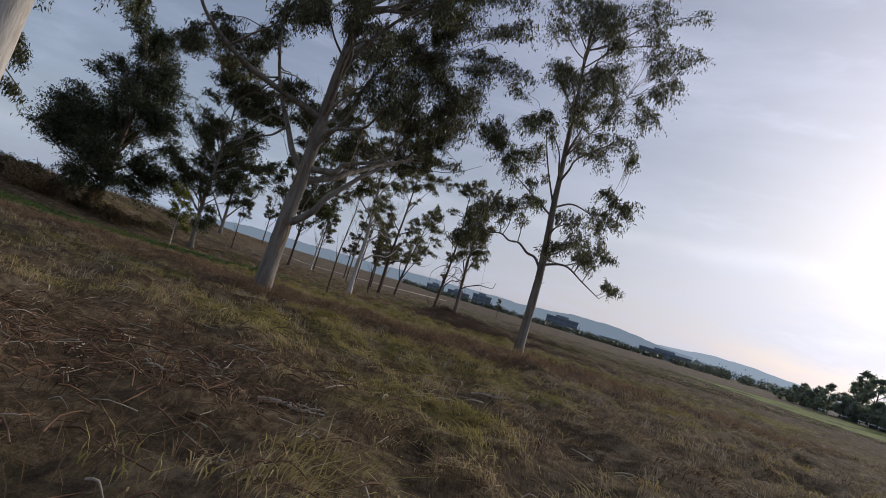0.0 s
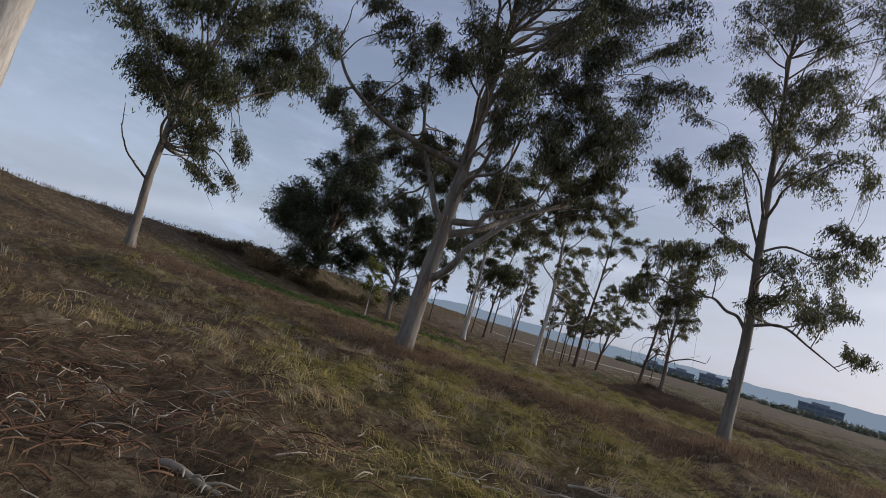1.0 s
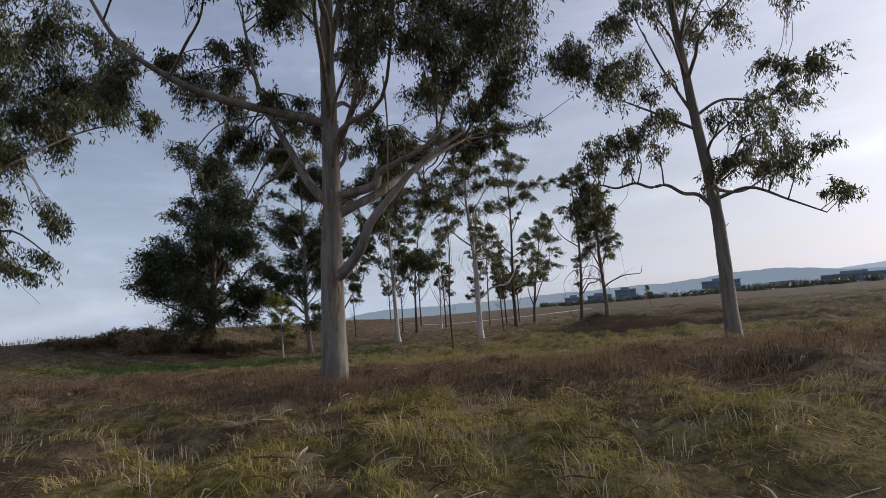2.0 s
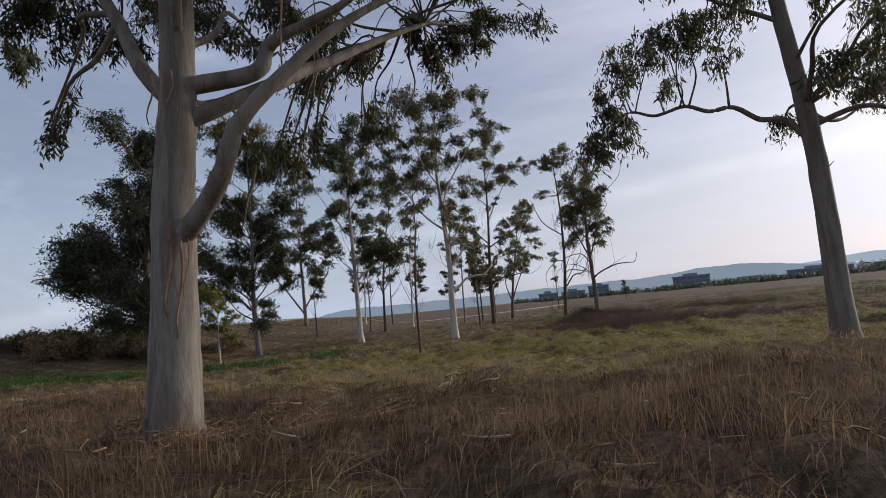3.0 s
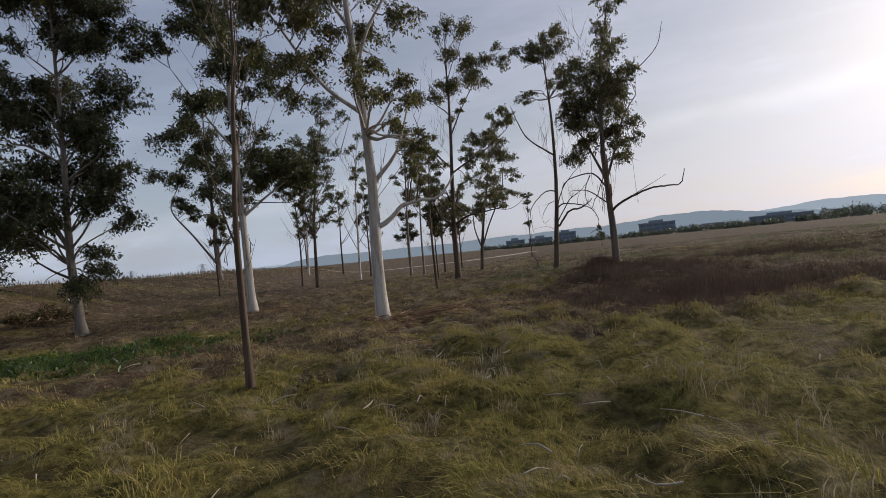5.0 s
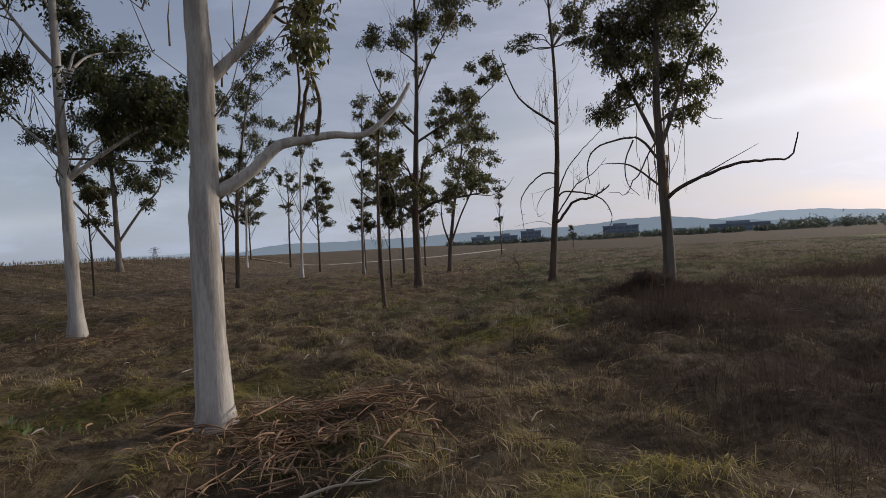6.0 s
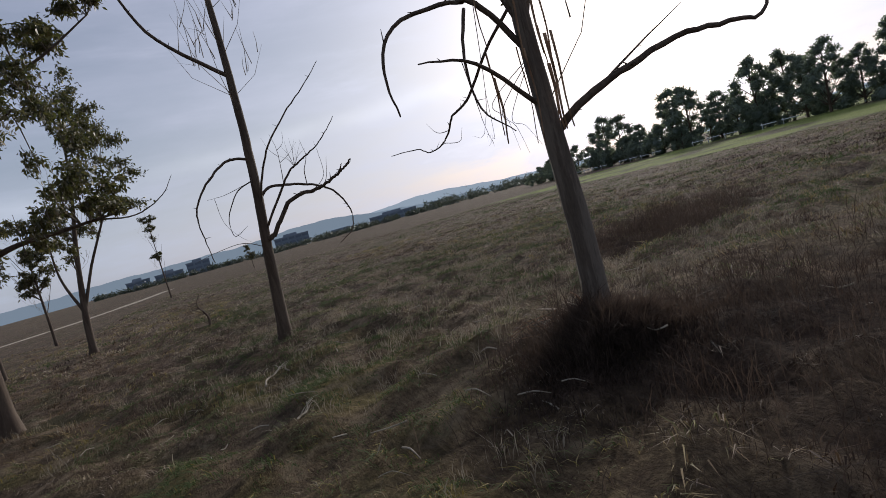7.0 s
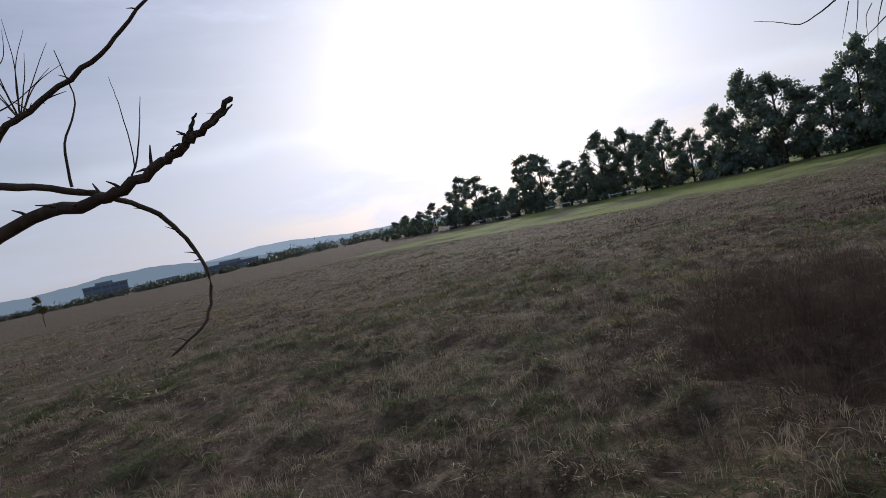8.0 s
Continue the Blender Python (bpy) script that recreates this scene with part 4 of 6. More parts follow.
gum_tree("slim gum with brown bark and bare arching branches", (-3.95, 47.4), -1.9,
    [(0.0, 0.0), (0.2, 2.13), (0.36, 3.7), (0.47, 5.2), (0.55, 8.06), (0.48, 10.91), (0.4, 12.66)], 0.145,
    [(1.32, 10.51, 0.7), (0.85, 11.45, 0.7), (1.5, 9.7, 0.45), (-0.28, 12.0, 0.7), (0.42, 12.6, 0.7), (-0.9, 9.4, 0.35)],
    limbs=[],
    bare=[(0.038, [(0.24, 3.3), (0.6, 3.45, 0.1), (1.1, 3.42, 0.15), (1.6, 3.3, 0.2), (2.0, 3.1, 0.25), (2.25, 2.8, 0.3), (2.37, 2.4, 0.3), (2.25, 2.0, 0.3), (1.9, 1.78, 0.25)]),
          (0.064, [(0.2, 2.45), (0.34, 2.3, -0.15), (0.55, 2.55, -0.25), (0.95, 3.02, -0.4), (1.36, 3.06, -0.85), (1.57, 3.1, -1.08), (1.8, 3.18, -1.43), (1.93, 3.26, -1.67), (2.02, 3.31, -1.8), (2.13, 3.42, -1.99)]),
          (0.022, [(1.92, 3.25, -1.67), (1.95, 3.33, -1.73), (1.98, 3.40, -1.79)]), (0.018, [(2.02, 3.31, -1.8), (2.08, 3.34, -1.92), (2.13, 3.38, -2.0)]), (0.008, [(1.64, 3.13, -1.2), (1.71, 3.26, -1.21), (1.77, 3.47, -1.22), (1.82, 3.68, -1.23)]),
          (0.030, [(0.3, 2.4), (0.75, 3.2, -0.4), (1.05, 3.6, -0.74), (1.28, 3.74, -0.95), (1.58, 3.89, -1.29), (1.8, 4.06, -1.53), (2.1, 4.4, -1.7)]),
          (0.030, [(0.24, 3.0), (0.5, 3.7, -0.3), (0.8, 4.3, -0.5), (1.28, 4.85, -0.7), (1.83, 5.35, -0.8), (2.3, 5.85, -0.8)]),
          (0.010, [(0.95, 3.42, 0.1), (1.0, 3.85, 0.1), (1.02, 4.3, 0.12), (0.95, 4.65, 0.1)]), (0.007, [(1.0, 3.95, 0.1), (1.25, 4.1, 0.1), (1.5, 4.35, 0.1)]), (0.006, [(1.02, 4.1, 0.12), (0.85, 4.3, 0.1), (0.75, 4.6, 0.1)]), (0.006, [(1.02, 4.25, 0.1), (1.2, 4.4, 0.1), (1.25, 4.65, 0.1)]),
          (0.005, [(1.17, 3.66, -0.85), (1.10, 3.95, -0.88), (1.00, 4.15, -0.90)]), (0.005, [(1.17, 3.66, -0.85), (1.11, 3.99, -0.88), (1.10, 4.24, -0.90)]), (0.005, [(1.17, 3.66, -0.85), (1.21, 4.01, -0.90), (1.20, 4.28, -0.95)]), (0.005, [(1.17, 3.66, -0.85), (1.21, 3.98, -0.90), (1.30, 4.22, -0.95)]), (0.005, [(1.17, 3.66, -0.85), (1.30, 3.93, -0.93), (1.40, 4.12, -1.00)]), (0.005, [(1.17, 3.66, -0.85), (1.29, 3.86, -0.95), (1.46, 3.97, -1.05)]), (0.005, [(1.17, 3.66, -0.85), (1.07, 3.85, -0.85), (0.93, 3.95, -0.85)]), (0.005, [(1.17, 3.66, -0.85), (1.09, 3.87, -0.82), (1.05, 4.00, -0.80)]), (0.005, [(1.17, 3.66, -0.85), (1.24, 3.90, -0.93), (1.27, 4.05, -1.00)]),
          (0.008, [(1.75, 3.25, 0.2), (1.95, 3.5, 0.2), (1.95, 4.0, 0.2), (1.92, 4.3, 0.2)]), (0.008, [(0.2, 3.6), (-0.3, 3.5, -0.1), (-0.75, 3.45, -0.2)]), (0.010, [(0.25, 2.2), (-0.3, 2.35, -0.1), (-0.9, 2.3, -0.2), (-1.3, 2.2, -0.3)]),
          (0.0053, [(-0.6, 3.45, -0.1), (-0.55, 2.9, -0.1), (-0.3, 2.5, -0.1), (0.0, 2.25, -0.1)]),
          (0.035, [(0.24, 4.1), (0.0, 4.22, -0.1), (-0.28, 4.12, -0.2), (-0.68, 3.77, -0.3), (-0.96, 3.38, -0.4), (-1.05, 3.02, -0.4), (-1.02, 2.64, -0.4), (-0.97, 2.09, -0.4)]),
          (0.016, [(0.2, 3.75), (-0.07, 3.52, -0.1), (-0.34, 3.15, -0.1), (-0.45, 2.85, -0.1), (-0.4, 2.54, -0.1), (-0.1, 2.7, -0.1)]),
          (0.05, [(0.18, 6.2), (-0.78, 7.07), (-1.3, 8.1), (-1.6, 9.0)]), (0.012, [(1.4, 3.28, -0.38), (1.42, 3.6, -0.4), (1.55, 3.9, -0.4), (1.5, 4.3, -0.4)])],
    seed=17, leaf_size=0.2, dense=0.8, bark_mat=M_BARK_BROWN, leaf_mat=M_LEAF_OLIVE, lowest=0.7, flare=0.25)

gum_tree("straight pale-barked gum with layered clumps of foliage", (-15.4, 37.03), 27.3,
    [(0.0, 0.0), (-0.07, 3.27), (-0.14, 6.52), (-0.15, 9.81), (0.09, 12.83), (0.36, 14.4)], 0.17,
    [(0.52, 14.22, 1.14), (2.19, 13.71, 0.98), (-1.04, 12.72, 0.98), (-1.95, 11.81, 0.82), (0.93, 12.07, 1.14), (-0.33, 11.12, 0.98), (1.0, 10.23, 1.05), (2.34, 9.67, 0.92), (-3.17, 10.88, 0.59), (-0.57, 9.12, 0.92), (-1.73, 6.75, 0.98), (0.12, 7.85, 0.82), (-1.15, 7.76, 0.82), (0.86, 5.59, 0.8), (2.2, 5.61, 0.85), (1.5, 5.9, 0.85), (1.6, 5.2, 0.6), (1.1, 5.8, 0.65), (1.9, 5.8, 0.65), (1.5, 5.5, 0.7), (2.4, 5.7, 0.55)],
    limbs=[[(-0.05, 3.9), (0.8, 4.5), (1.8, 5.2)], [(-0.14, 6.3), (-0.9, 7.6), (-2.2, 9.8)], [(-0.15, 8.4), (0.8, 10.0), (1.8, 12.6)]],
    bare=[(0.025, [(-0.05, 4.2), (0.9, 4.35), (1.9, 4.3), (2.7, 4.7)])],
    seed=18, leaf_size=0.23, dense=0.85, bark_mat=M_BARK_PALE, leaf_mat=M_LEAF_DARK)

gum_tree("tall gum with dark leaves and a rusty top", (-20.6, 34.1), 38.1,
    [(0.0, 0.0), (-0.15, 3.15), (-0.07, 6.9), (-0.03, 10.07), (-0.02, 13.2)], 0.17,
    [(0.69, 13.73, 1.26), (-0.91, 12.97, 1.26), (1.53, 12.07, 0.99), (-1.74, 12.35, 1.16), (0.04, 11.68, 1.32), (2.13, 12.33, 0.59), (-0.15, 9.58, 1.49), (-1.82, 8.58, 1.16), (0.95, 8.27, 1.32), (-1.15, 6.48, 1.49), (0.31, 6.3, 1.4), (1.81, 6.12, 0.99), (-1.92, 5.19, 1.16), (0.8, 2.26, 0.85), (-0.61, 4.36, 1.0), (1.27, 4.8, 0.9)],
    bare=[(0.05, [(-0.1, 1.9), (-1.1, 2.8), (-1.86, 4.13)]), (0.02, [(-0.1, 2.6), (-0.9, 2.2), (-1.1, 1.8)])],
    top_mat=M_LEAF_RUST, seed=19, leaf_size=0.23, dense=1.0, leaf_mat=M_LEAF_DARK, lowest=0.18)

gum_tree("broad dense evergreen with near-black foliage to the ground", (-27.9, 33.0), 48.3,
    [(0.0, 0.0), (0.14, 3.28), (0.45, 7.55), (0.94, 11.63), (1.24, 14.08)], 0.26,
    [(1.39, 14.12, 1.68), (0.03, 12.45, 1.87), (-1.41, 11.16, 1.42), (2.09, 12.21, 1.87), (0.73, 10.25, 2.24), (-0.86, 8.67, 1.87), (2.52, 9.88, 2.06), (-2.57, 6.52, 1.87), (-3.9, 6.0, 0.95), (-3.5, 4.4, 0.95), (-4.7, 5.0, 0.5), (-1.48, 5.7, 2.24), (0.37, 6.55, 2.62), (2.35, 7.47, 1.87), (-1.33, 3.7, 1.9), (0.54, 4.0, 2.0), (2.22, 4.42, 1.68), (-1.9, 2.3, 1.0), (0.1, 2.3, 1.2), (1.5, 2.5, 1.2)],
    seed=20, leaf_size=0.30, dense=1.25, fill=2, swell=0.95, dome=0.1, droop=0.6, leaf_mat=M_LEAF_BLACK, bark_mat=M_BARK_BROWN, lowest=0.14, group="trees by the bank")

gum_tree("young sapling with yellowing leaves", (-18.3, 28.0), 42.4,
    [(0.0, 0.0), (-0.04, 1.41), (-0.05, 2.86), (-0.04, 3.9)], 0.05,
    [(-0.15, 3.57, 0.45), (0.06, 2.9, 0.52), (0.38, 2.25, 0.42), (-0.3, 2.05, 0.36), (0.45, 1.55, 0.26)],
    seed=21, leaf_size=0.2, dense=0.8, leaf_mat=M_LEAF_YELLOW, bark_mat=M_BARK_PALE, sides=8, group="saplings")

gum_tree("gum that forks low into spreading stems", (-31.0, 56.5), 32.4,
    [(0.0, 0.0), (-0.06, 3.82), (-0.18, 8.9), (-0.19, 14.05)], 0.20,
    [(-0.25, 14.05, 1.5), (-1.42, 9.95, 1.6), (1.03, 10.13, 1.7), (-2.41, 8.19, 1.5), (1.94, 8.47, 1.4), (-0.21, 7.2, 1.8), (1.51, 5.59, 1.2), (-1.48, 5.43, 0.9), (0.1, 12.35, 1.4)],
    limbs=[[(0.0, 1.4), (-1.67, 3.75), (-3.1, 5.91), (-2.6, 7.6)], [(0.0, 1.9), (1.31, 3.87), (2.61, 5.64), (2.2, 7.6)]],
    seed=22, leaf_size=0.36, dense=0.7, leaf_mat=M_LEAF_DARK, lowest=0.2)

gum_tree("gum with a leaning leafy crown and brown trunk", (-9.2, 47.0), 14.0,
    [(0.0, 0.0), (0.0, 2.65), (0.1, 4.39), (0.2, 6.13), (0.3, 7.86), (0.4, 9.6), (0.45, 11.6), (0.6, 13.4)], 0.17,
    [(-0.22, 4.59, 0.51), (0.43, 4.36, 0.51), (-0.55, 4.61, 0.36), (1.04, 5.2, 0.4), (1.63, 7.3, 0.51), (1.94, 6.94, 0.54), (1.36, 6.43, 0.45), (2.44, 8.18, 0.54), (3.07, 8.89, 0.51), (3.7, 8.52, 0.4), (0.8, 9.08, 0.33), (1.98, 5.68, 0.51), (2.25, 4.95, 0.4), (-0.48, 3.74, 0.45), (-0.96, 4.64, 0.33), (1.62, 4.1, 0.54), (2.33, 4.04, 0.45), (0.52, 3.65, 0.4), (-0.81, 7.38, 0.36), (-0.56, 6.68, 0.27), (0.58, 12.2, 0.9), (-0.42, 10.7, 0.9), (1.65, 11.0, 0.8), (2.6, 12.0, 0.9), (3.7, 11.8, 0.55), (0.7, 13.6, 0.8)],
    limbs=[[(0.0, 2.9), (0.84, 3.45), (1.92, 3.62), (3.1, 3.79)], [(0.2, 5.7), (1.18, 6.44), (2.32, 7.1), (3.4, 7.98)], [(0.2, 6.1), (-0.46, 6.85), (-1.2, 8.0), (-1.6, 9.2)], [(0.0, 3.1), (-0.67, 3.58), (-1.1, 4.83)], [(0.3, 8.0), (1.2, 9.6), (2.6, 11.8)]],
    bare=[(0.02, [(2.4, 3.68), (3.1, 3.6, -0.2), (3.7, 3.9, -0.3), (4.0, 4.3, -0.3)])],
    seed=23, leaf_size=0.2, dense=0.75, leaf_mat=M_LEAF_OLIVE, bark_mat=M_BARK_BROWN)

gum_tree("gum with forked brown stems and thin foliage", (-10.4, 61.5), 10.2,
    [(0.0, 0.0), (0.14, 1.83), (0.53, 4.4), (1.04, 6.97), (1.5, 10.2)], 0.16,
    [(2.39, 8.82, 0.83), (3.1, 7.77, 0.73), (1.81, 6.57, 0.83), (2.75, 6.17, 0.66), (1.02, 5.34, 0.73), (0.57, 7.0, 0.73), (2.6, 10.1, 0.65), (1.5, 9.6, 0.8), (0.0, 5.0, 0.6), (1.6, 11.0, 0.8)],
    limbs=[[(0.14, 1.7), (0.9, 3.71), (2.1, 6.22), (2.4, 8.0)], [(0.14, 2.0), (-0.31, 3.51), (-0.31, 5.46)]],
    seed=24, leaf_size=0.26, dense=0.6, leaf_mat=M_LEAF_OLIVE, bark_mat=M_BARK_BROWN, lowest=0.35)

gum_tree("tall slim gum with small separate dark clumps", (-20.75, 53.1), 34.7,
    [(0.0, 0.0), (0.09, 2.92), (0.27, 5.53), (0.79, 9.11), (1.25, 11.55), (1.36, 13.6)], 0.13,
    [(0.93, 13.18, 0.9), (2.16, 13.2, 0.9), (2.9, 12.6, 0.65), (-0.45, 10.92, 1.0), (0.43, 10.29, 0.6), (0.9, 10.31, 0.65), (1.6, 11.1, 0.5), (-0.25, 7.44, 0.75), (0.51, 7.44, 0.6), (1.36, 7.92, 0.7), (-0.47, 8.95, 0.44), (1.25, 4.99, 0.8), (-0.28, 4.5, 0.4), (1.44, 6.7, 0.65)],
    limbs=[[(0.1, 3.5), (-0.43, 5.8), (-1.01, 9.05)]], seed=46, leaf_size=0.25, dense=0.7, leaf_mat=M_LEAF_DARK, bark_mat=M_BARK_BROWN, sides=9, fill=1)

gum_tree("slim pale gum with a flat canopy of dark leaves", (-34.0, 77.0), 31.5,
    [(0.0, 0.0), (0.3, 6.2), (0.5, 11.2), (1.2, 14.8)], 0.14,
    [(1.6, 15.2, 1.4), (3.2, 15.0, 1.4), (0.5, 14.8, 0.9), (3.2, 12.6, 1.1), (1.3, 8.7, 1.0), (1.1, 5.5, 0.7)],
    limbs=[[(0.3, 6.0), (1.8, 9.4), (3.0, 13.6)]], bare=[(0.04, [(0.2, 4.0), (-1.2, 6.6), (-2.2, 9.0)]), (0.03, [(0.3, 5.2), (1.6, 6.6), (2.6, 8.8)])], seed=47, leaf_size=0.36, dense=0.7, leaf_mat=M_LEAF_DARK, bark_mat=M_BARK_PALE, sides=9, fill=1)

gum_tree("bare pale gum with a fan of thin upswept branches", (-22.3, 64.6), 26.9,
    [(0.0, 0.0), (0.13, 3.99), (0.28, 8.26), (0.87, 13.8)], 0.12,
    [(1.07, 13.6, 0.7), (0.28, 12.3, 0.65), (1.8, 11.9, 0.75), (1.1, 10.3, 0.7), (0.44, 9.67, 0.55)],
    bare=[(0.035, [(0.1, 2.8), (-0.9, 5.0), (-1.5, 7.6)]), (0.035, [(0.1, 3.2), (1.1, 5.0), (1.6, 7.4)]), (0.03, [(0.15, 4.4), (-0.5, 6.6), (-0.8, 9.2)]), (0.03, [(0.2, 5.0), (0.9, 7.0), (1.3, 9.6)]), (0.02, [(0.1, 3.6), (0.5, 5.6, 0.9), (0.8, 8.0, 1.2)])],
    seed=49, leaf_size=0.26, dense=0.6, leaf_mat=M_LEAF_OLIVE, bark_mat=M_BARK_PALE, sides=9, fill=1)

gum_tree("thin leaning brown gum with sparse hanging leaves", (-8.6, 40.07), 20.8,
    [(0.0, 0.0), (-0.04, 1.59), (-0.02, 3.56), (0.11, 5.37), (0.2, 6.6)], 0.065,
    [(0.34, 5.77, 0.22), (0.06, 5.41, 0.22), (-0.45, 4.6, 0.24), (-0.26, 4.29, 0.24), (0.41, 4.27, 0.28), (-0.09, 4.9, 0.2), (0.63, 5.31, 0.24), (0.2, 6.4, 0.25)],
    bare=[(0.02, [(0.0, 2.9), (-0.5, 3.3), (-0.75, 3.9)])], seed=42, leaf_size=0.15, dense=0.8, leaf_mat=M_LEAF_OLIVE, bark_mat=M_BARK_BROWN, sides=10, fill=1, flare=0.2)

for k, (dx, dy, s) in enumerate(((0, 0, 1.0), (0.9, 1.1, 0.92))):
    gum_tree("tall slim gum with light olive foliage", (-17.4 + dx, 64.6 + dy), 20.0 + 30 * k,
        [(0.0, 0.0), (0.06, 4.17 * s), (0.31, 8.43 * s), (0.65, 13.9 * s)], 0.12 * s,
        [(0.3, 7.72 * s, 0.76), (0.17, 9.5 * s, 0.84), (1.03, 11.25 * s, 0.84), (0.12, 11.98 * s, 0.76), (0.77, 13.39 * s, 0.76), (1.17, 9.46 * s, 0.68), (-0.6, 8.5 * s, 0.6)],
        seed=50 + k, leaf_size=0.26, dense=0.6, leaf_mat=M_LEAF_OLIVE, bark_mat=M_BARK_GREY, sides=9, fill=1)


def young_gum(label, base, height, girth, seed, spread=0.9, leafy=1.0, crown_from=0.45, mat=None, leaf_mat=None, lean=0.0, size=0.27):
    """A smaller gum of the grove: a thin stem, upswept branches and light foliage towards the top."""
    gen = np.random.default_rng(seed)
    trunk = [(0, 0), (lean * 0.3 + gen.normal(0, 0.05), height * 0.35), (lean * 0.7 + gen.normal(0, 0.08), height * 0.7), (lean, height)]
    clumps, limbs = [], []
    for i in range(int(3 + 7 * leafy) if leafy > 0 else 0):
        v = height * gen.uniform(crown_from, 1.0)
        u = gen.uniform(-1, 1) * spread * (1.25 - v / height * 0.7)
        clumps.append((lean * v / height + u, v, gen.uniform(0.3, 0.62) * (0.5 + 0.5 * min(spread, 1.6))))
    bare = []
    for i in range(5):
        v = height * gen.uniform(0.22, 0.8)
        u = gen.choice([-1, 1]) * spread * gen.uniform(0.5, 1.0)
        d = gen.uniform(-0.6, 0.6) * spread
        bare.append((girth * 0.28, [(lean * v / height, v), (u * 0.5, v + 0.10 * height, d * 0.5), (u, v + 0.24 * height, d)]))
    return gum_tree(label, base, gen.uniform(0, 40), trunk, girth, clumps, bare=bare, seed=seed + 500, leaf_size=size, dense=0.7, bark_mat=mat or M_BARK_BROWN, leaf_mat=leaf_mat or M_LEAF_OLIVE, sides=8, flare=0.2, lowest=0.3, group="young gums of the grove")


young_gum("thin dark leafless pole of a young gum", (-6.84, 23.9), 5.9, 0.055, 41, 0.35, 0.0, lean=0.25)
young_gum("thin brown stem with a few leaves", (-10.3, 46.9), 5.2, 0.05, 43, 0.5, 0.3, 0.5)
young_gum("young gum with upswept leafless branches", (-24.0, 57.0), 9.0, 0.09, 44, 1.3, 0.5)
young_gum("young gum with upswept leafless branches", (-24.4, 47.3), 5.2, 0.07, 45, 0.7, 0.2)
young_gum("bare gum with a fan of leafless branches", (-34.5, 88.0), 12.0, 0.16, 48, 2.4, 0.2, 0.6, size=0.36)
young_gum("slim gum with light olive foliage", (-13.1, 60.0), 8.0, 0.10, 52, 1.0, 0.9, 0.35)
young_gum("slim gum with light olive foliage", (-26.5, 78.0), 11.0, 0.13, 53, 1.5, 0.9, 0.4, size=0.36)
young_gum("slim gum with light olive foliage", (-21.0, 76.0), 9.0, 0.11, 56, 1.3, 0.8, 0.35, size=0.36)
young_gum("slim gum with light olive foliage", (-16.0, 80.0), 9.5, 0.11, 57, 1.3, 0.8, 0.35, size=0.36)
young_gum("slim gum with thin dark foliage", (-42.0, 92.0), 11.0, 0.13, 58, 1.6, 0.7, 0.4, size=0.36)
young_gum("lone thin sapling with a leafy tip", (-10.6, 113.0), 11.0, 0.11, 54, 0.9, 0.8, 0.5, size=0.26)
young_gum("lone low tree with a sparse broken crown", (2.6, 150.0), 5.0, 0.08, 59, 0.9, 0.35, 0.5, size=0.34)
young_gum("short broken stem with one arching twig", (-5.7, 57.4), 1.5, 0.06, 55, 0.7, 0.0)


# ---- the row of big trees beyond the field ----
def dense_tree(name, label, height, wide, seed, mat, size, lobes, group):
    """A tall crown of many rounded lobes on upswept limbs, broad below and narrowing to an uneven top."""
    gen = np.random.default_rng(seed)
    root = tagged(new(name), label, "tree", group)
    lean = gen.normal(0, 0.35, 2)
    line = smooth_line([(0, 0, 0), (0.1, 0.05, height * 0.3), (lean[0], lean[1], height * 0.92)], 5)
    s = Shape()
    tube_into(s, line, np.linspace(0.022 * height, 0.005 * height, len(line)), 8, 0.03, gen)
    part("trunk", s.mesh("trunk", M_BARK_BROWN), root)
    tw, s, cores = [], Shape(), Shape()
    for i in range(lobes):
        k = (i + 0.5) / lobes
        v = height * (0.06 + 0.87 * k + gen.normal(0, 0.025))
        a = i * 2.4 + gen.normal(0, 0.5)
        reach = wide * np.interp(k, [0, 0.3, 0.6, 0.85, 1], [0.85, 1.0, 0.78, 0.45, 0.08]) * gen.uniform(0.45, 1.0)
        mid = np.array([reach * math.cos(a) + lean[0] * k, reach * math.sin(a) + lean[1] * k, v])
        start = np.array([lean[0] * k * 0.8, lean[1] * k * 0.8, max(v - 0.9 * reach - 0.4, 0.1 * height)])
        tube_into(s, [start, (start + mid) / 2 + [0, 0, 0.1], mid], [0.09, 0.06, 0.03], 4)
        size_of = wide * gen.uniform(0.30, 0.50) * (1.15 - 0.5 * k)
        tw.append(grow_twigs(gen, mid - [0, 0, 0.3], mid, size_of * 1.12, 21, 0.9, 0.1, 0.15))
        # the close inner leaves of the lobe
        bm = bmesh.new()
        bmesh.ops.create_icosphere(bm, subdivisions=1, radius=1.0)
        cv = np.array([p.co for p in bm.verts])
        cf = np.array([[p.index for p in q.verts] for q in bm.faces])
        bm.free()
        cores.add(mid + cv * size_of * 0.45 * (1 + gen.normal(0, 0.22, (len(cv), 1))), cf)
    part("inner_crown", cores.mesh("inner_crown", mat, False), root)
    part("limb_frame", s.mesh("limb_frame", M_BARK_BROWN), root)
    v, f = leaf_arrays(gen, np.concatenate(tw), 12, size, 0.2, 2.7)
    part("crown", np_mesh("crown", v, f, mat), root)
    return root


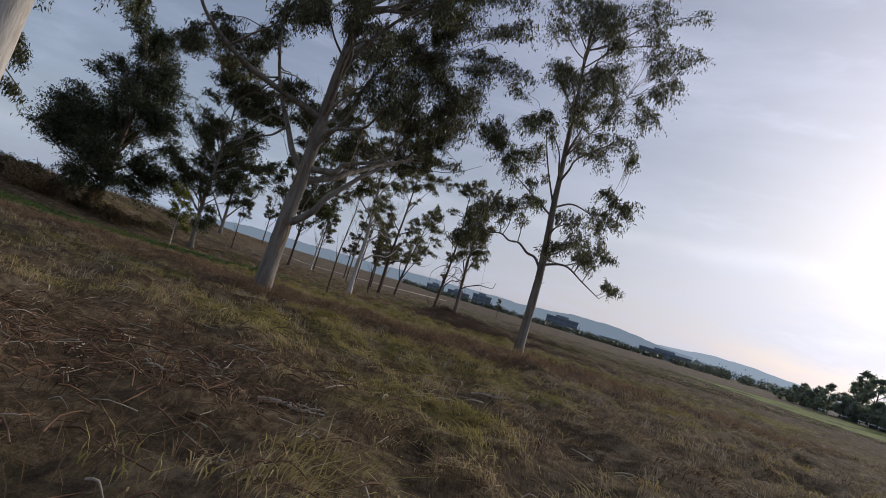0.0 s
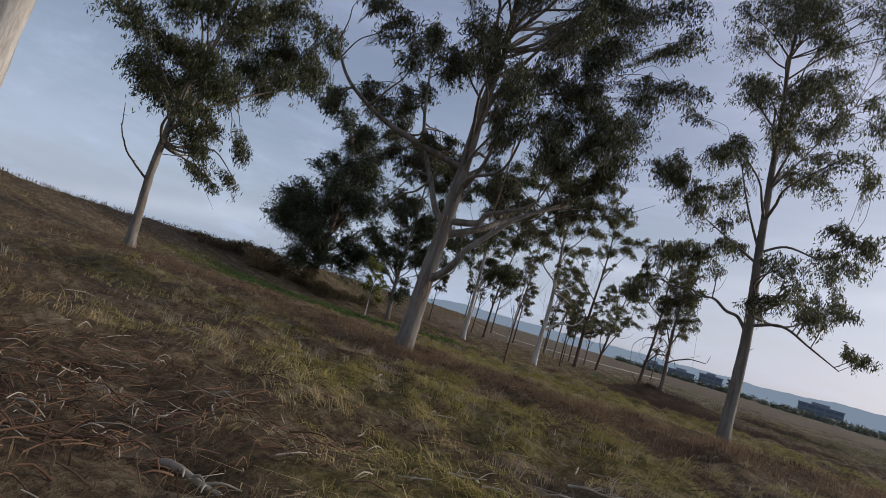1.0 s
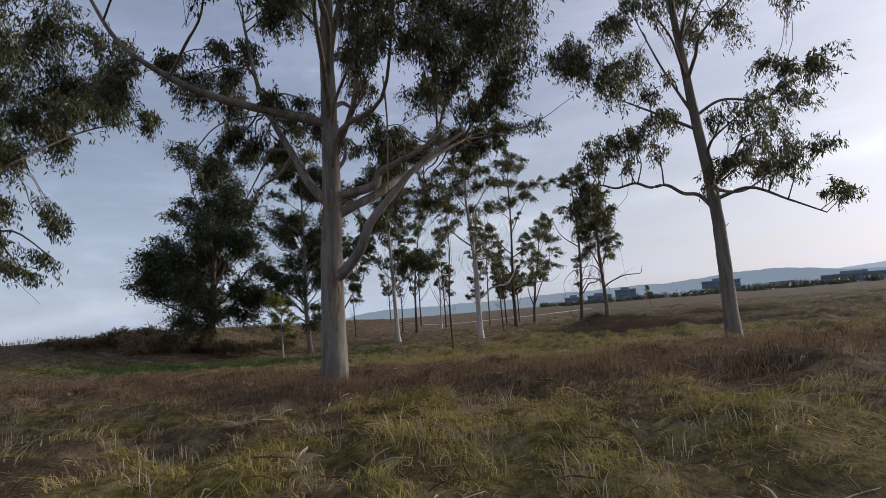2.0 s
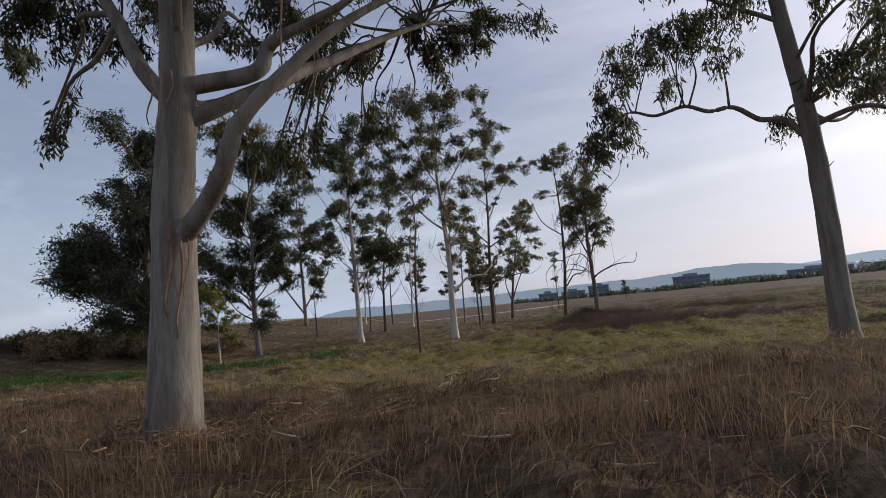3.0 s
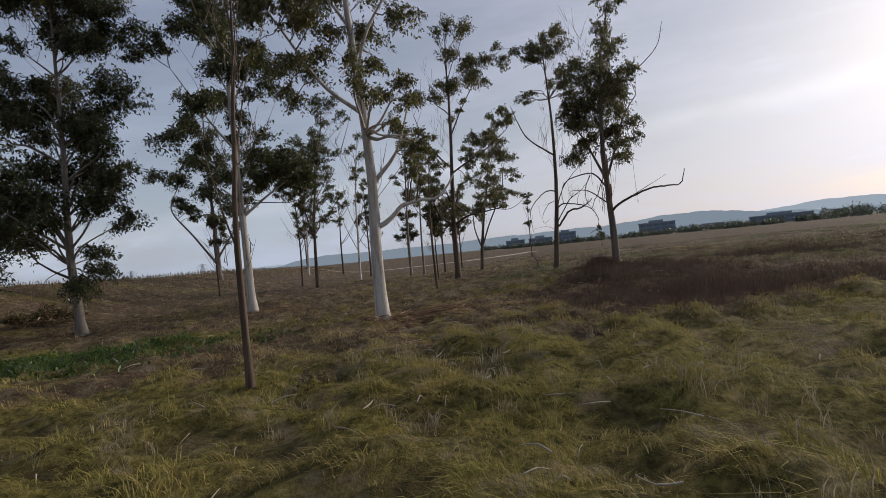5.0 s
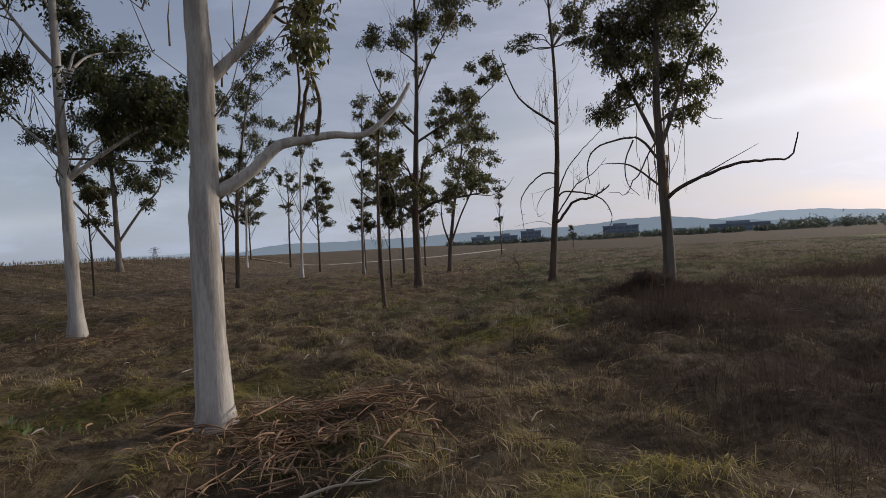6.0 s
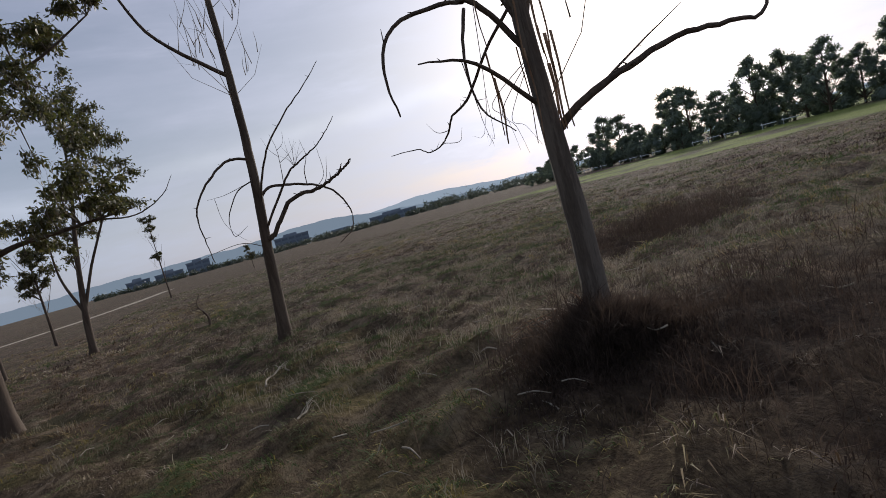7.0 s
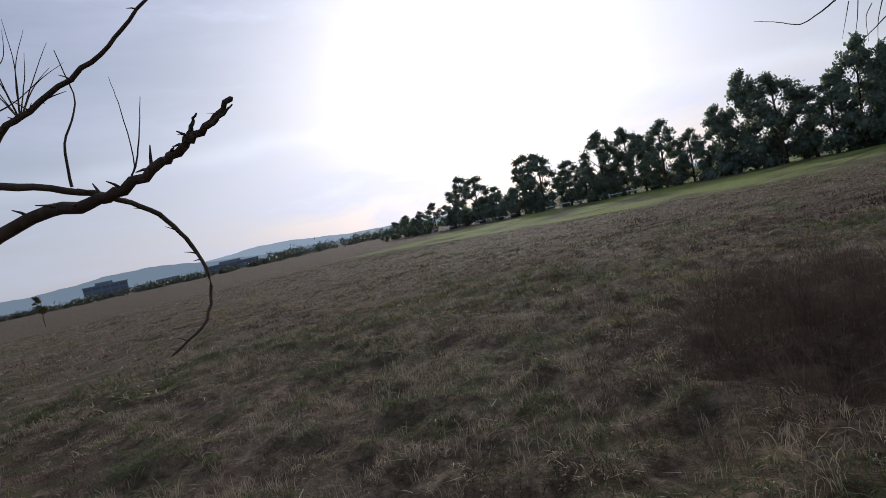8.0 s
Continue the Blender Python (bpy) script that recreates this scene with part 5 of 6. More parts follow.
ROW = "row of trees beyond the field"
row_kinds = [dense_tree("windbreak_tree", "tall dark tree in the windbreak beyond the green field", h, w, 80 + i, M_FARTREE, 0.44, c, ROW) for i, (h, w, c) in enumerate([(14.0, 4.4, 27), (14.0, 3.6, 24), (14.0, 5.2, 30), (14.0, 4.0, 22)])]
row_scrub = dense_tree("windbreak_shrub", "low dark shrubby tree closing a gap in the windbreak", 6.0, 3.4, 90, M_FARTREE, 0.44, 11, ROW)
gen_row = np.random.default_rng(5)
# tall trees: (y along the row, height); lower growth closes the gaps
row_at = [(199, 6.5), (189, 8), (181, 7.5), (172, 9.5), (164, 11.5), (157, 15.5), (150, 14), (143, 9.5), (136, 9), (130, 15.5), (125, 14.5), (118, 11), (112, 9), (106, 14.5), (102, 14), (97, 11.5), (92, 13), (88, 10), (82, 12), (78, 16.5), (73, 15.0), (69, 11.5), (65, 12), (62, 15.5), (58, 13.5), (54, 8), (50, 7), (46, 8), (41, 7)]
row_low = [(y, gen_row.uniform(4.0, 7.5)) for y in np.arange(42, 206, 7.0)]
for i, (y, tall) in enumerate(row_at + row_low):
    x, y = 90 + 18 * (y - 40) / 165 + gen_row.normal(0, 1.6), y + gen_row.normal(0, 0.6)
    m = pose(x, y, float(ground_z(x, y)) - 0.1, 0, 0, gen_row.uniform(0, 360))
    low = i >= len(row_at)
    kind = row_scrub if low else row_kinds[i if i < 4 else int(gen_row.integers(0, 4))]
    ob = kind if i < 4 or i == len(row_at) else copy_thing(kind, m)
    k = tall / (6.0 if low else 14.0)
    wider = k ** 0.6 * gen_row.uniform(0.85, 1.15)
    ob.matrix_basis = m @ Matrix.Diagonal((wider, wider, k, 1))


def rail_fence():
    """A low white fence with gaps, along the foot of the windbreak."""
    root = tagged(new("fence"), "low broken white rail fence at the foot of the windbreak", "fence")
    gen = np.random.default_rng(15)
    for i in range(17):
        k = i / 16
        if i in (4, 9, 10, 14):
            continue
        x, y = 98.6 - 8.6 * k, 167 - 70 * k
        z = float(ground_z(x, y))
        m = pose(x, y, z, 0, 0, -97)
        rail, post = Shape(), Shape()
        cube = np.array([[a, b, e] for a in (0, 1) for b in (0, 1) for e in (0, 1)], float)
        quads = np.array([[0, 1, 3, 2], [4, 6, 7, 5], [0, 4, 5, 1], [2, 3, 7, 6], [0, 2, 6, 4], [1, 5, 7, 3]])
        rail.add(cube * [3.4, 0.06, 0.15] + [-1.7, -0.03, 0.75 + gen.normal(0, 0.05)], quads)
        part("rail", rail.mesh("rail", M_FENCE, False), root).matrix_basis = m
        post.add(cube * [0.12, 0.12, 1.15] + [-1.5, 0.03, -0.05], quads)
        part("post", post.mesh("post", M_FENCE, False), root).matrix_basis = m
    return root


rail_fence()


# ---- far hills, town and scrub ----
def make_hills(name, dist, ridge, mat, seed, label):
    """A long ridge on the horizon, as a solid swell of ground; ridge: (degrees clockwise from +y, degrees above the horizon)."""
    count = 420
    deg = np.linspace(ridge[0][0], ridge[-1][0], count)
    az = np.radians(deg)
    h = np.interp(deg, [p[0] for p in ridge], [p[1] for p in ridge])
    h = np.convolve(np.pad(h, 4, mode="edge"), np.ones(9) / 9, mode="valid")
    for k, a in ((41, 0.045), (97, 0.028), (223, 0.016), (461, 0.010)):
        h = h + a * np.sin(az * k + seed * k * 0.37) * np.clip(h * 2, 0, 1)
    h = np.tan(np.radians(np.maximum(h, 0.0))) * dist
    rows = []
    for back, share in ((-260, -0.08), (-130, 0.45), (0, 1.0), (250, 0.6), (500, -0.1)):
        rows.append(np.stack([np.sin(az) * (dist + back), np.cos(az) * (dist + back), h * share], -1))
    v = np.concatenate(rows)
    i, j = np.meshgrid(np.arange(4), np.arange(count - 1), indexing="ij")
    a = i * count + j
    f = np.stack([a, a + 1, a + count + 1, a + count], -1).reshape(-1, 4)
    return tagged(new(name, np_mesh(name, v, f, mat, True)), label, "hills", kind="structure")


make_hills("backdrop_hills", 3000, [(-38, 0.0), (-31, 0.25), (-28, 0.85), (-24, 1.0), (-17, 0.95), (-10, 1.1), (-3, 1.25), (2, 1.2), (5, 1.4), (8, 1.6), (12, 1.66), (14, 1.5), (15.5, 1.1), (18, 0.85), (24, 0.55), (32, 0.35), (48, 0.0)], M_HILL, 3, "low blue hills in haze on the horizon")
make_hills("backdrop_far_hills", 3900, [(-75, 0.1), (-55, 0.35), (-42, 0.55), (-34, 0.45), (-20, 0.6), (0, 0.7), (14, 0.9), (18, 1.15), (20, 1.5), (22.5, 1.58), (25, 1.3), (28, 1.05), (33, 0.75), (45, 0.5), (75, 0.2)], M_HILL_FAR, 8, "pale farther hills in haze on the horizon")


def box_into(bm, x0, x1, y0, y1, z0, z1):
    m = Matrix.Translation(((x0 + x1) / 2, (y0 + y1) / 2, (z0 + z1) / 2)) @ Matrix.Diagonal((x1 - x0, y1 - y0, z1 - z0, 1))
    bmesh.ops.create_cube(bm, size=1, matrix=m)


def bm_part(name, bm, mat, parent, label=""):
    me = bpy.data.meshes.new(name)
    bm.to_mesh(me)
    bm.free()
    me.materials.append(mat)
    return part(name, me, parent, label)


def office_block(label, az, dist, wide, storeys, setback=0.0):
    """A long flat-roofed building with bands of windows, far off."""
    root = tagged(new("office_building"), label, "building", "buildings on the horizon")
    root.location = (math.sin(radians(az)) * dist, math.cos(radians(az)) * dist, -0.6)
    root.rotation_euler = (0, 0, -radians(az))
    tall = 4.0 * storeys
    bm = bmesh.new()
    box_into(bm, -wide / 2, wide / 2, 0, 26, 0, tall)
    bm_part("wall", bm, M_TOWN, root)
    bm = bmesh.new()
    box_into(bm, -wide / 2 - 0.5, wide / 2 + 0.5, -0.5, 26.5, tall, tall + 0.9)
    roof = bm_part("roof", bm, M_TOWN_ROOF, root)
    bm = bmesh.new()
    box_into(bm, -wide * 0.22 + setback, wide * 0.18 + setback, 6, 18, tall + 0.9, tall + 3.2)
    bm_part("plant_room", bm, M_TOWN_ROOF, roof)
    pane = bpy.data.meshes.new("window")
    bm = bmesh.new()
    bays = max(3, int(wide // 7))
    pitch = wide / bays
    box_into(bm, -pitch * 0.4, pitch * 0.4, -0.25, 0.05, 0, 2.0)
    bm.to_mesh(pane)
    bm.free()
    pane.materials.append(M_TOWN_GLASS)
    for s in range(storeys):
        for b in range(bays):
            part("window", pane, root).location = (-wide / 2 + pitch * (b + 0.5), 0, 1.2 + 4.0 * s)
    return root


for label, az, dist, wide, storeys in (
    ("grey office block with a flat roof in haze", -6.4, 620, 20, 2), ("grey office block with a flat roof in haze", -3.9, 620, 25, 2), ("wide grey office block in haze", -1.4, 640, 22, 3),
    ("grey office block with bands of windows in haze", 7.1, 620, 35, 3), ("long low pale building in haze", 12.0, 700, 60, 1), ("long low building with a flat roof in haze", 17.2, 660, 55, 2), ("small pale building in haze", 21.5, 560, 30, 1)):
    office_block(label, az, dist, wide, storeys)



def dirt_track():
    """A pale vehicle track across the far side of the field: two bare wheel lines with grass between."""
    root = tagged(new("dirt_track"), "pale dirt track with two bare wheel lines across the field", "track", kind="structure")
    line = smooth_line([(-58, 84, 0), (-40, 97, 0), (-24, 122, 0), (-18, 150, 0), (-15, 175, 0)], 34)
    for off in (-0.75, 0.75):
        x, y = line[:, 0] + off, line[:, 1] + off * 0.4
        w = 0.38 + 0.14 * value_noise(x, y, 0.3, 61)
        top = ground_z(x, y) + 0.05
        v = np.concatenate([np.stack([x + e * w, y, top - (0.06 if abs(e) > 0.9 else 0)], -1) for e in (-1.0, -0.6, 0.6, 1.0)])
        i, j = np.meshgrid(np.arange(3), np.arange(len(line) - 1), indexing="ij")
        a = i * len(line) + j
        f = np.stack([a, a + 1, a + len(line) + 1, a + len(line)], -1).reshape(-1, 4)
        part("wheel_line", np_mesh("wheel_line", v, f, M_DIRT, True), root)
    return root


dirt_track()


def pylon(x, y, tall, turn):
    """A lattice tower with three pairs of arms, far off."""
    root = tagged(new("power_pylon"), "grey lattice power pylon far off in haze", "pylon", "power pylons")
    root.location, root.rotation_euler = (x, y, -0.5), (0, 0, radians(turn))
    frame_part, arms = Shape(), Shape()
    half = lambda z: 3.0 * (1 - z / tall) ** 1.2 + 0.45
    for a, b in ((-1, -1), (-1, 1), (1, -1), (1, 1)):
        zs = np.linspace(0, tall, 7)
        tube_into(frame_part, [(a * half(z), b * half(z), z) for z in zs], np.full(7, 0.22), 4)
    zs = np.linspace(0, tall * 0.94, 9)
    for z0, z1 in zip(zs[:-1], zs[1:]):
        for side in (-1, 1):
            tube_into(frame_part, [(-half(z0), side * half(z0), z0), (half(z1), side * half(z1), z1)], [0.13, 0.13], 4)
            tube_into(frame_part, [(half(z0), side * half(z0), z0), (-half(z1), side * half(z1), z1)], [0.13, 0.13], 4)
    for z, reach in ((tall * 0.66, 5.5), (tall * 0.80, 6.5), (tall * 0.92, 4.5)):
        tube_into(arms, [(-reach, 0, z), (0, 0, z + 1.2), (reach, 0, z)], [0.15, 0.25, 0.15], 4)
    part("lattice", frame_part.mesh("lattice", M_PYLON, False), root)
    part("cross_arms", arms.mesh("cross_arms", M_PYLON, False), root)
    return root


pylon(-375, 500, 15, 20)
pylon(-520, 560, 17, 30)


gen_far = np.random.default_rng(9)
tw = []
for i in range(330):
    az = radians(gen_far.uniform(3, 34) if i < 240 else gen_far.uniform(-10, 3))
    dist = gen_far.uniform(430, 560) if i < 240 else gen_far.uniform(540, 600)
    h = gen_far.uniform(1.5, 5.0) * (1 + 0.9 * (az > radians(20)))
    c = np.array([math.sin(az) * dist, math.cos(az) * dist, h * 0.5 - 0.5])
    tw.append(grow_twigs(gen_far, c - [0, 0, h * 0.5], c, h * 0.75, 14, 0.8, 0.1))
v, f = leaf_arrays(gen_far, np.concatenate(tw), 6, 2.2, 0.0)
tagged(new("far_scrub", np_mesh("far_scrub", v, f, M_FARBUSH)), "dark hazy scrub and trees along the horizon", "scrub", kind="stuff")


# ---- bushes by the bank ----
def bush(label, x, y, wide, tall, seed, mat, size, count):
    gen = np.random.default_rng(seed)
    root = tagged(new("bush"), label, "bush", "bushes")
    root.location = (x, y, float(ground_z(x, y)) - 0.05)
    tw = []
    for i in range(count):
        a, r = gen.uniform(0, 2 * math.pi), wide * math.sqrt(gen.random())
        mid = np.array([r * math.cos(a), r * math.sin(a), tall * gen.uniform(0.25, 0.8)])
        tw.append(grow_twigs(gen, np.array([mid[0] * 0.3, mid[1] * 0.3, 0.05]), mid, tall * 0.38, 16, 0.9, 0.2))
    tw = np.concatenate(tw)
    part("stem_tangle", twig_mesh("stem_tangle", tw, 0.008, M_TWIG), root)
    v, f = leaf_arrays(gen, tw, 8, size, 0.2)
    part("foliage", np_mesh("foliage", v, f, mat), root)
    return root


bush("reddish brown thicket at the foot of the bank", -31.2, 29.6, 2.0, 1.3, 61, M_LEAF_BROWN, 0.28, 34)
bush("reddish brown thicket at the foot of the bank", -28.0, 30.6, 1.7, 1.6, 62, M_LEAF_BROWN, 0.25, 18)
bush("dark brown bush under the dense tree", -24.9, 31.9, 1.5, 1.1, 63, M_LEAF_BROWN, 0.22, 18)
bush("low brown brush round the foot of the dense tree", -27.3, 32.0, 1.5, 0.8, 66, M_LEAF_BROWN, 0.2, 20)
bush("dark brown brush on the face of the bank", -32.6, 26.0, 2.0, 0.6, 65, M_LEAF_BROWN, 0.22, 26)
bush("dark low brush below the bank", -25.2, 36.6, 1.6, 0.9, 67, M_LEAF_BROWN, 0.2, 18)
bush("tan bush of dead leaves at the foot of the bank", -29.1, 28.4, 1.25, 1.55, 64, M_LEAF_TAN, 0.19, 44)
bush("small dry shrub beside a thin dark stem", -6.15, 24.5, 0.3, 0.42, 69, M_LEAF_BROWN, 0.06, 9)


# ---- grass, weeds and litter ----
def blades(gen, x, y, length, width, lean, mat, name, label, category, bend=0.5, growth=True, upright=1.0, tone=None, head=None):
    """Bent blades of grass as one mass."""
    n = len(x)
    base = np.stack([x, y, ground_z(x, y) - 0.015], -1)
    a = gen.uniform(0, 2 * np.pi, n)
    across = np.stack([np.cos(a), np.sin(a), 0 * a], -1) * width[:, None] * 0.62
    b = gen.uniform(0, 2 * np.pi, n) if head is None else head + gen.normal(0, 0.7, n)
    tilt = np.stack([np.cos(b), np.sin(b), 0 * b], -1) * (lean * gen.random(n))[:, None] 
    mid = base + (np.array([0, 0, 1.0]) * upright + tilt * 0.6) * (length * 0.5)[:, None]
    tip = mid + (np.array([0, 0, 1.0]) * (upright - bend * gen.random(n)[:, None]) + tilt * 1.6) * (length * 0.5)[:, None]
    v = np.stack([base, mid + across, tip, mid - across], 1).reshape(-1, 3)
    q = np.arange(n * 4).reshape(n, 4)
    attr = np.repeat(growth_at(x, y) + (0 if tone is None else tone), 4) if growth else None
    return tagged(new(name, np_mesh(name, v, q, mat, False, attr)), label, category, kind="stuff")


def scatter(gen, n, wide, y0=-7.0, y1=62.0):
    """Places along the track, thinning out to its sides."""
    y = gen.uniform(y0, y1, n)
    x = np.interp(y, [-7, 0, 10, 25, 40, 60], [1.5, 1.8, -1.0, -4.0, -3.5, 0]) + gen.normal(0, 1, n) * wide * (0.4 + 0.9 * gen.random(n))
    return x, y


gen_g = np.random.default_rng(31)
# matted tufts near the track, longest and palest on the humps
TRACK_Y, TRACK_X = [-7, 0, 10, 25, 40, 60], [1.5, 1.8, -1.0, -4.0, -3.5, 0]
cx, cy = scatter(gen_g, 26000, 4.0)
keep = gen_g.random(len(cx)) < (1.0 - 0.88 * weeds_at(cx, cy)) * (1.0 - 0.85 * blob(cx, cy, -1.3, 0.8, 2.5, 2.0)) * (0.25 + 1.1 * tussock(cx, cy))
cx, cy = cx[keep], cy[keep]
per = 14
hump = tussock(cx, cy)
drift = value_noise(cx, cy, 1.3, 41) - 0.5
tx = np.repeat(cx, per) + gen_g.normal(0, 0.07, len(cx) * per)
ty = np.repeat(cy, per) + gen_g.normal(0, 0.05, len(cx) * per)
tall = np.repeat(0.07 + 0.30 * hump * gen_g.uniform(0.5, 1.2, len(cx)), per) * gen_g.uniform(0.6, 1.2, len(tx))
tall = np.where(ty > 36, tall * 0.72, tall)
tone = np.repeat(0.09 * (cy > 38) + (0.42 + 0.75 * (cy > 36)) * drift + 0.22 * (hump - 0.5) + gen_g.normal(0, 0.08, len(cx)), per)
turn = np.repeat(value_noise(cx, cy, 0.4, 35) * 9 + gen_g.normal(0, 0.5, len(cx)), per)
north = ty + gen_g.normal(0, 2.5, len(ty)) > 36
for pick, gmat, gname, glabel in ((~north, M_GRASS, "grass", "matted tufts of straw and green grass"), (north, M_GRASS_DULL, "dull_grass", "matted dull tufts of dead grass")):
    m = int(pick.sum())
    blades(gen_g, tx[pick], ty[pick], tall[pick], gen_g.uniform(0.004, 0.010, m), gen_g.uniform(0.5, 1.8, m), gmat, gname, glabel, "grass", 0.9, True, 0.55, tone[pick], turn[pick])
# coarser tufts further out
cx, cy = scatter(gen_g, 17000, 16.0, -9, 85)
keep = (np.abs(cx - np.interp(cy, TRACK_Y, TRACK_X)) > 4.5) & (gen_g.random(len(cx)) < 0.3 + tussock(cx, cy))
cx, cy = cx[keep], cy[keep]
per = 13
hump = tussock(cx, cy)
drift = value_noise(cx, cy, 0.9, 42) - 0.5
tx = np.repeat(cx, per) + gen_g.normal(0, 0.11, len(cx) * per)
ty = np.repeat(cy, per) + gen_g.normal(0, 0.09, len(cx) * per)
tall = np.repeat(0.09 + 0.24 * hump, per) * gen_g.uniform(0.6, 1.2, len(tx))
blades(gen_g, tx, ty, tall, gen_g.uniform(0.006, 0.016, len(tx)), gen_g.uniform(0.4, 1.4, len(tx)), M_GRASS, "grass_tufts", "coarse tufts of straw and green grass", "grass", 0.8, True, 0.6, np.repeat(0.40 * drift + 0.2 * (hump - 0.5) + gen_g.normal(0, 0.08, len(cx)), per), np.repeat(value_noise(cx, cy, 0.4, 35) * 9 + gen_g.normal(0, 0.5, len(cx)), per))
# dull tufts over the open field
cx, cy = gen_g.uniform(-14, 60, 12500), 46 + 76 * gen_g.random(12500) ** 1.4
keep = (np.hypot(cx + 3, cy - 42) > 15) & (field_at(cx, cy) < 0.3)
cx, cy = cx[keep], cy[keep]
hump = value_noise(cx, cy, 0.5, 45)
tx, ty = np.repeat(cx, 6) + gen_g.normal(0, 0.2, len(cx) * 6), np.repeat(cy, 6) + gen_g.normal(0, 0.2, len(cx) * 6)
blades(gen_g, tx, ty, np.repeat(0.12 + 0.30 * hump, 6) * gen_g.uniform(0.6, 1.2, len(tx)), gen_g.uniform(0.02, 0.05, len(tx)), gen_g.uniform(0.5, 1.6, len(tx)), M_GRASS_DULL, "field_tufts", "dull brown tufts across the open field", "grass", 0.8, True, 0.6, np.repeat(1.2 * (value_noise(cx, cy, 0.4, 46) - 0.5), 6))
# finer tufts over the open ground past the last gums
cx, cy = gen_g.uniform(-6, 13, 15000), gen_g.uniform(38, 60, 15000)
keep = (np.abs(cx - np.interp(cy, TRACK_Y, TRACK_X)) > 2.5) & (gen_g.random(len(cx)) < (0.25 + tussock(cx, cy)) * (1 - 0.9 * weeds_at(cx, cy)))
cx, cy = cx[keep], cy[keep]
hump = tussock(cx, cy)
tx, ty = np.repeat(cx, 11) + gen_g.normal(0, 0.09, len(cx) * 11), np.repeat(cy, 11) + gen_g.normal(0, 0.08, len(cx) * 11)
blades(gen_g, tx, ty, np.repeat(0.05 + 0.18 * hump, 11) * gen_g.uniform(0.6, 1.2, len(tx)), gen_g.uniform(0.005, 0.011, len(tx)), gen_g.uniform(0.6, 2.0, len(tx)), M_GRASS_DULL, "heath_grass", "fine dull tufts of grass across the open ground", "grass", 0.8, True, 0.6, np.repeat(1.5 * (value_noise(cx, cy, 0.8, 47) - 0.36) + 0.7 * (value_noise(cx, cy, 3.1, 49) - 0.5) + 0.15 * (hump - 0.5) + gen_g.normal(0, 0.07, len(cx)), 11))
# pale bleached wisps standing out of the mat
cx, cy = scatter(gen_g, 2600, 5.5)
keep = (value_noise(cx, cy, 0.7, 43) > 0.5) & (weeds_at(cx, cy) < 0.3) & (blob(cx, cy, -1.3, 0.8, 2.8, 2.4) < 0.3)
cx, cy = cx[keep], cy[keep]
tx, ty = np.repeat(cx, 14) + gen_g.normal(0, 0.05, len(cx) * 14), np.repeat(cy, 14) + gen_g.normal(0, 0.05, len(cx) * 14)
blades(gen_g, tx, ty, gen_g.uniform(0.12, 0.32, len(tx)), gen_g.uniform(0.003, 0.007, len(tx)), gen_g.uniform(0.3, 1.0, len(tx)), M_WISP, "straw_wisps", "bleached wisps of dead grass", "grass", 0.6, False, 0.9)
cx, cy = gen_g.uniform(-5, 13, 2600), gen_g.uniform(40, 60, 2600)
keep = (value_noise(cx, cy, 0.8, 50) > 0.55) & (weeds_at(cx, cy) < 0.3)
cx, cy = cx[keep], cy[keep]
tx, ty = np.repeat(cx, 16) + gen_g.normal(0, 0.08, len(cx) * 16), np.repeat(cy, 16) + gen_g.normal(0, 0.06, len(cx) * 16)
blades(gen_g, tx, ty, gen_g.uniform(0.12, 0.34, len(tx)), gen_g.uniform(0.004, 0.009, len(tx)), gen_g.uniform(0.3, 1.2, len(tx)), M_WISP, "pale_wisps", "bleached wisps standing out of dull grass", "grass", 0.6, False, 0.8)
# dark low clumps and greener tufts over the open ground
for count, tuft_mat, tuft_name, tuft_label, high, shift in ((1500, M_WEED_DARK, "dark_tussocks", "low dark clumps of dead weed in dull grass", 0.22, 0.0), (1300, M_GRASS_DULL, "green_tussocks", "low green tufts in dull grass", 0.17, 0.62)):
    cx, cy = gen_g.uniform(-7, 26, count), 43 + 34 * gen_g.random(count) ** 1.3
    keep = (value_noise(cx, cy, 0.35, 61 if shift else 62) > 0.42) & (np.abs(cx - np.interp(cy, TRACK_Y, TRACK_X)) > 1.2)
    cx, cy = cx[keep], cy[keep]
    size = gen_g.uniform(0.08, 0.24, len(cx))
    tx = np.repeat(cx, 44) + gen_g.normal(0, 1, len(cx) * 44) * np.repeat(size, 44)
    ty = np.repeat(cy, 44) + gen_g.normal(0, 0.8, len(cx) * 44) * np.repeat(size, 44)
    blades(gen_g, tx, ty, np.repeat(high * size / 0.16, 44) * gen_g.uniform(0.4, 1.1, len(tx)), gen_g.uniform(0.004, 0.010, len(tx)), gen_g.uniform(0.3, 1.4, len(tx)), tuft_mat, tuft_name, tuft_label, "grass", 0.7, shift > 0, 0.8, np.full(len(tx), shift) if shift else None)
# leafy green plants in the damp strip before the bank
wx, wy = gen_g.uniform(-30, -9, 90000), gen_g.uniform(18, 34, 90000)
keep = gen_g.random(len(wx)) < 0.75 * blob(wx, wy, -19.0, 25.8, 9.5, 2.6, 20) * (value_noise(wx, wy, 0.8, 44) > 0.35)
wx, wy = wx[keep], wy[keep]
blades(gen_g, wx, wy, gen_g.uniform(0.10, 0.34, len(wx)), gen_g.uniform(0.02, 0.05, len(wx)), gen_g.uniform(0.5, 1.6, len(wx)), M_GREEN_WEED, "green_weeds", "low leafy green plants in a damp strip", "weeds", 0.8, False, 0.7)
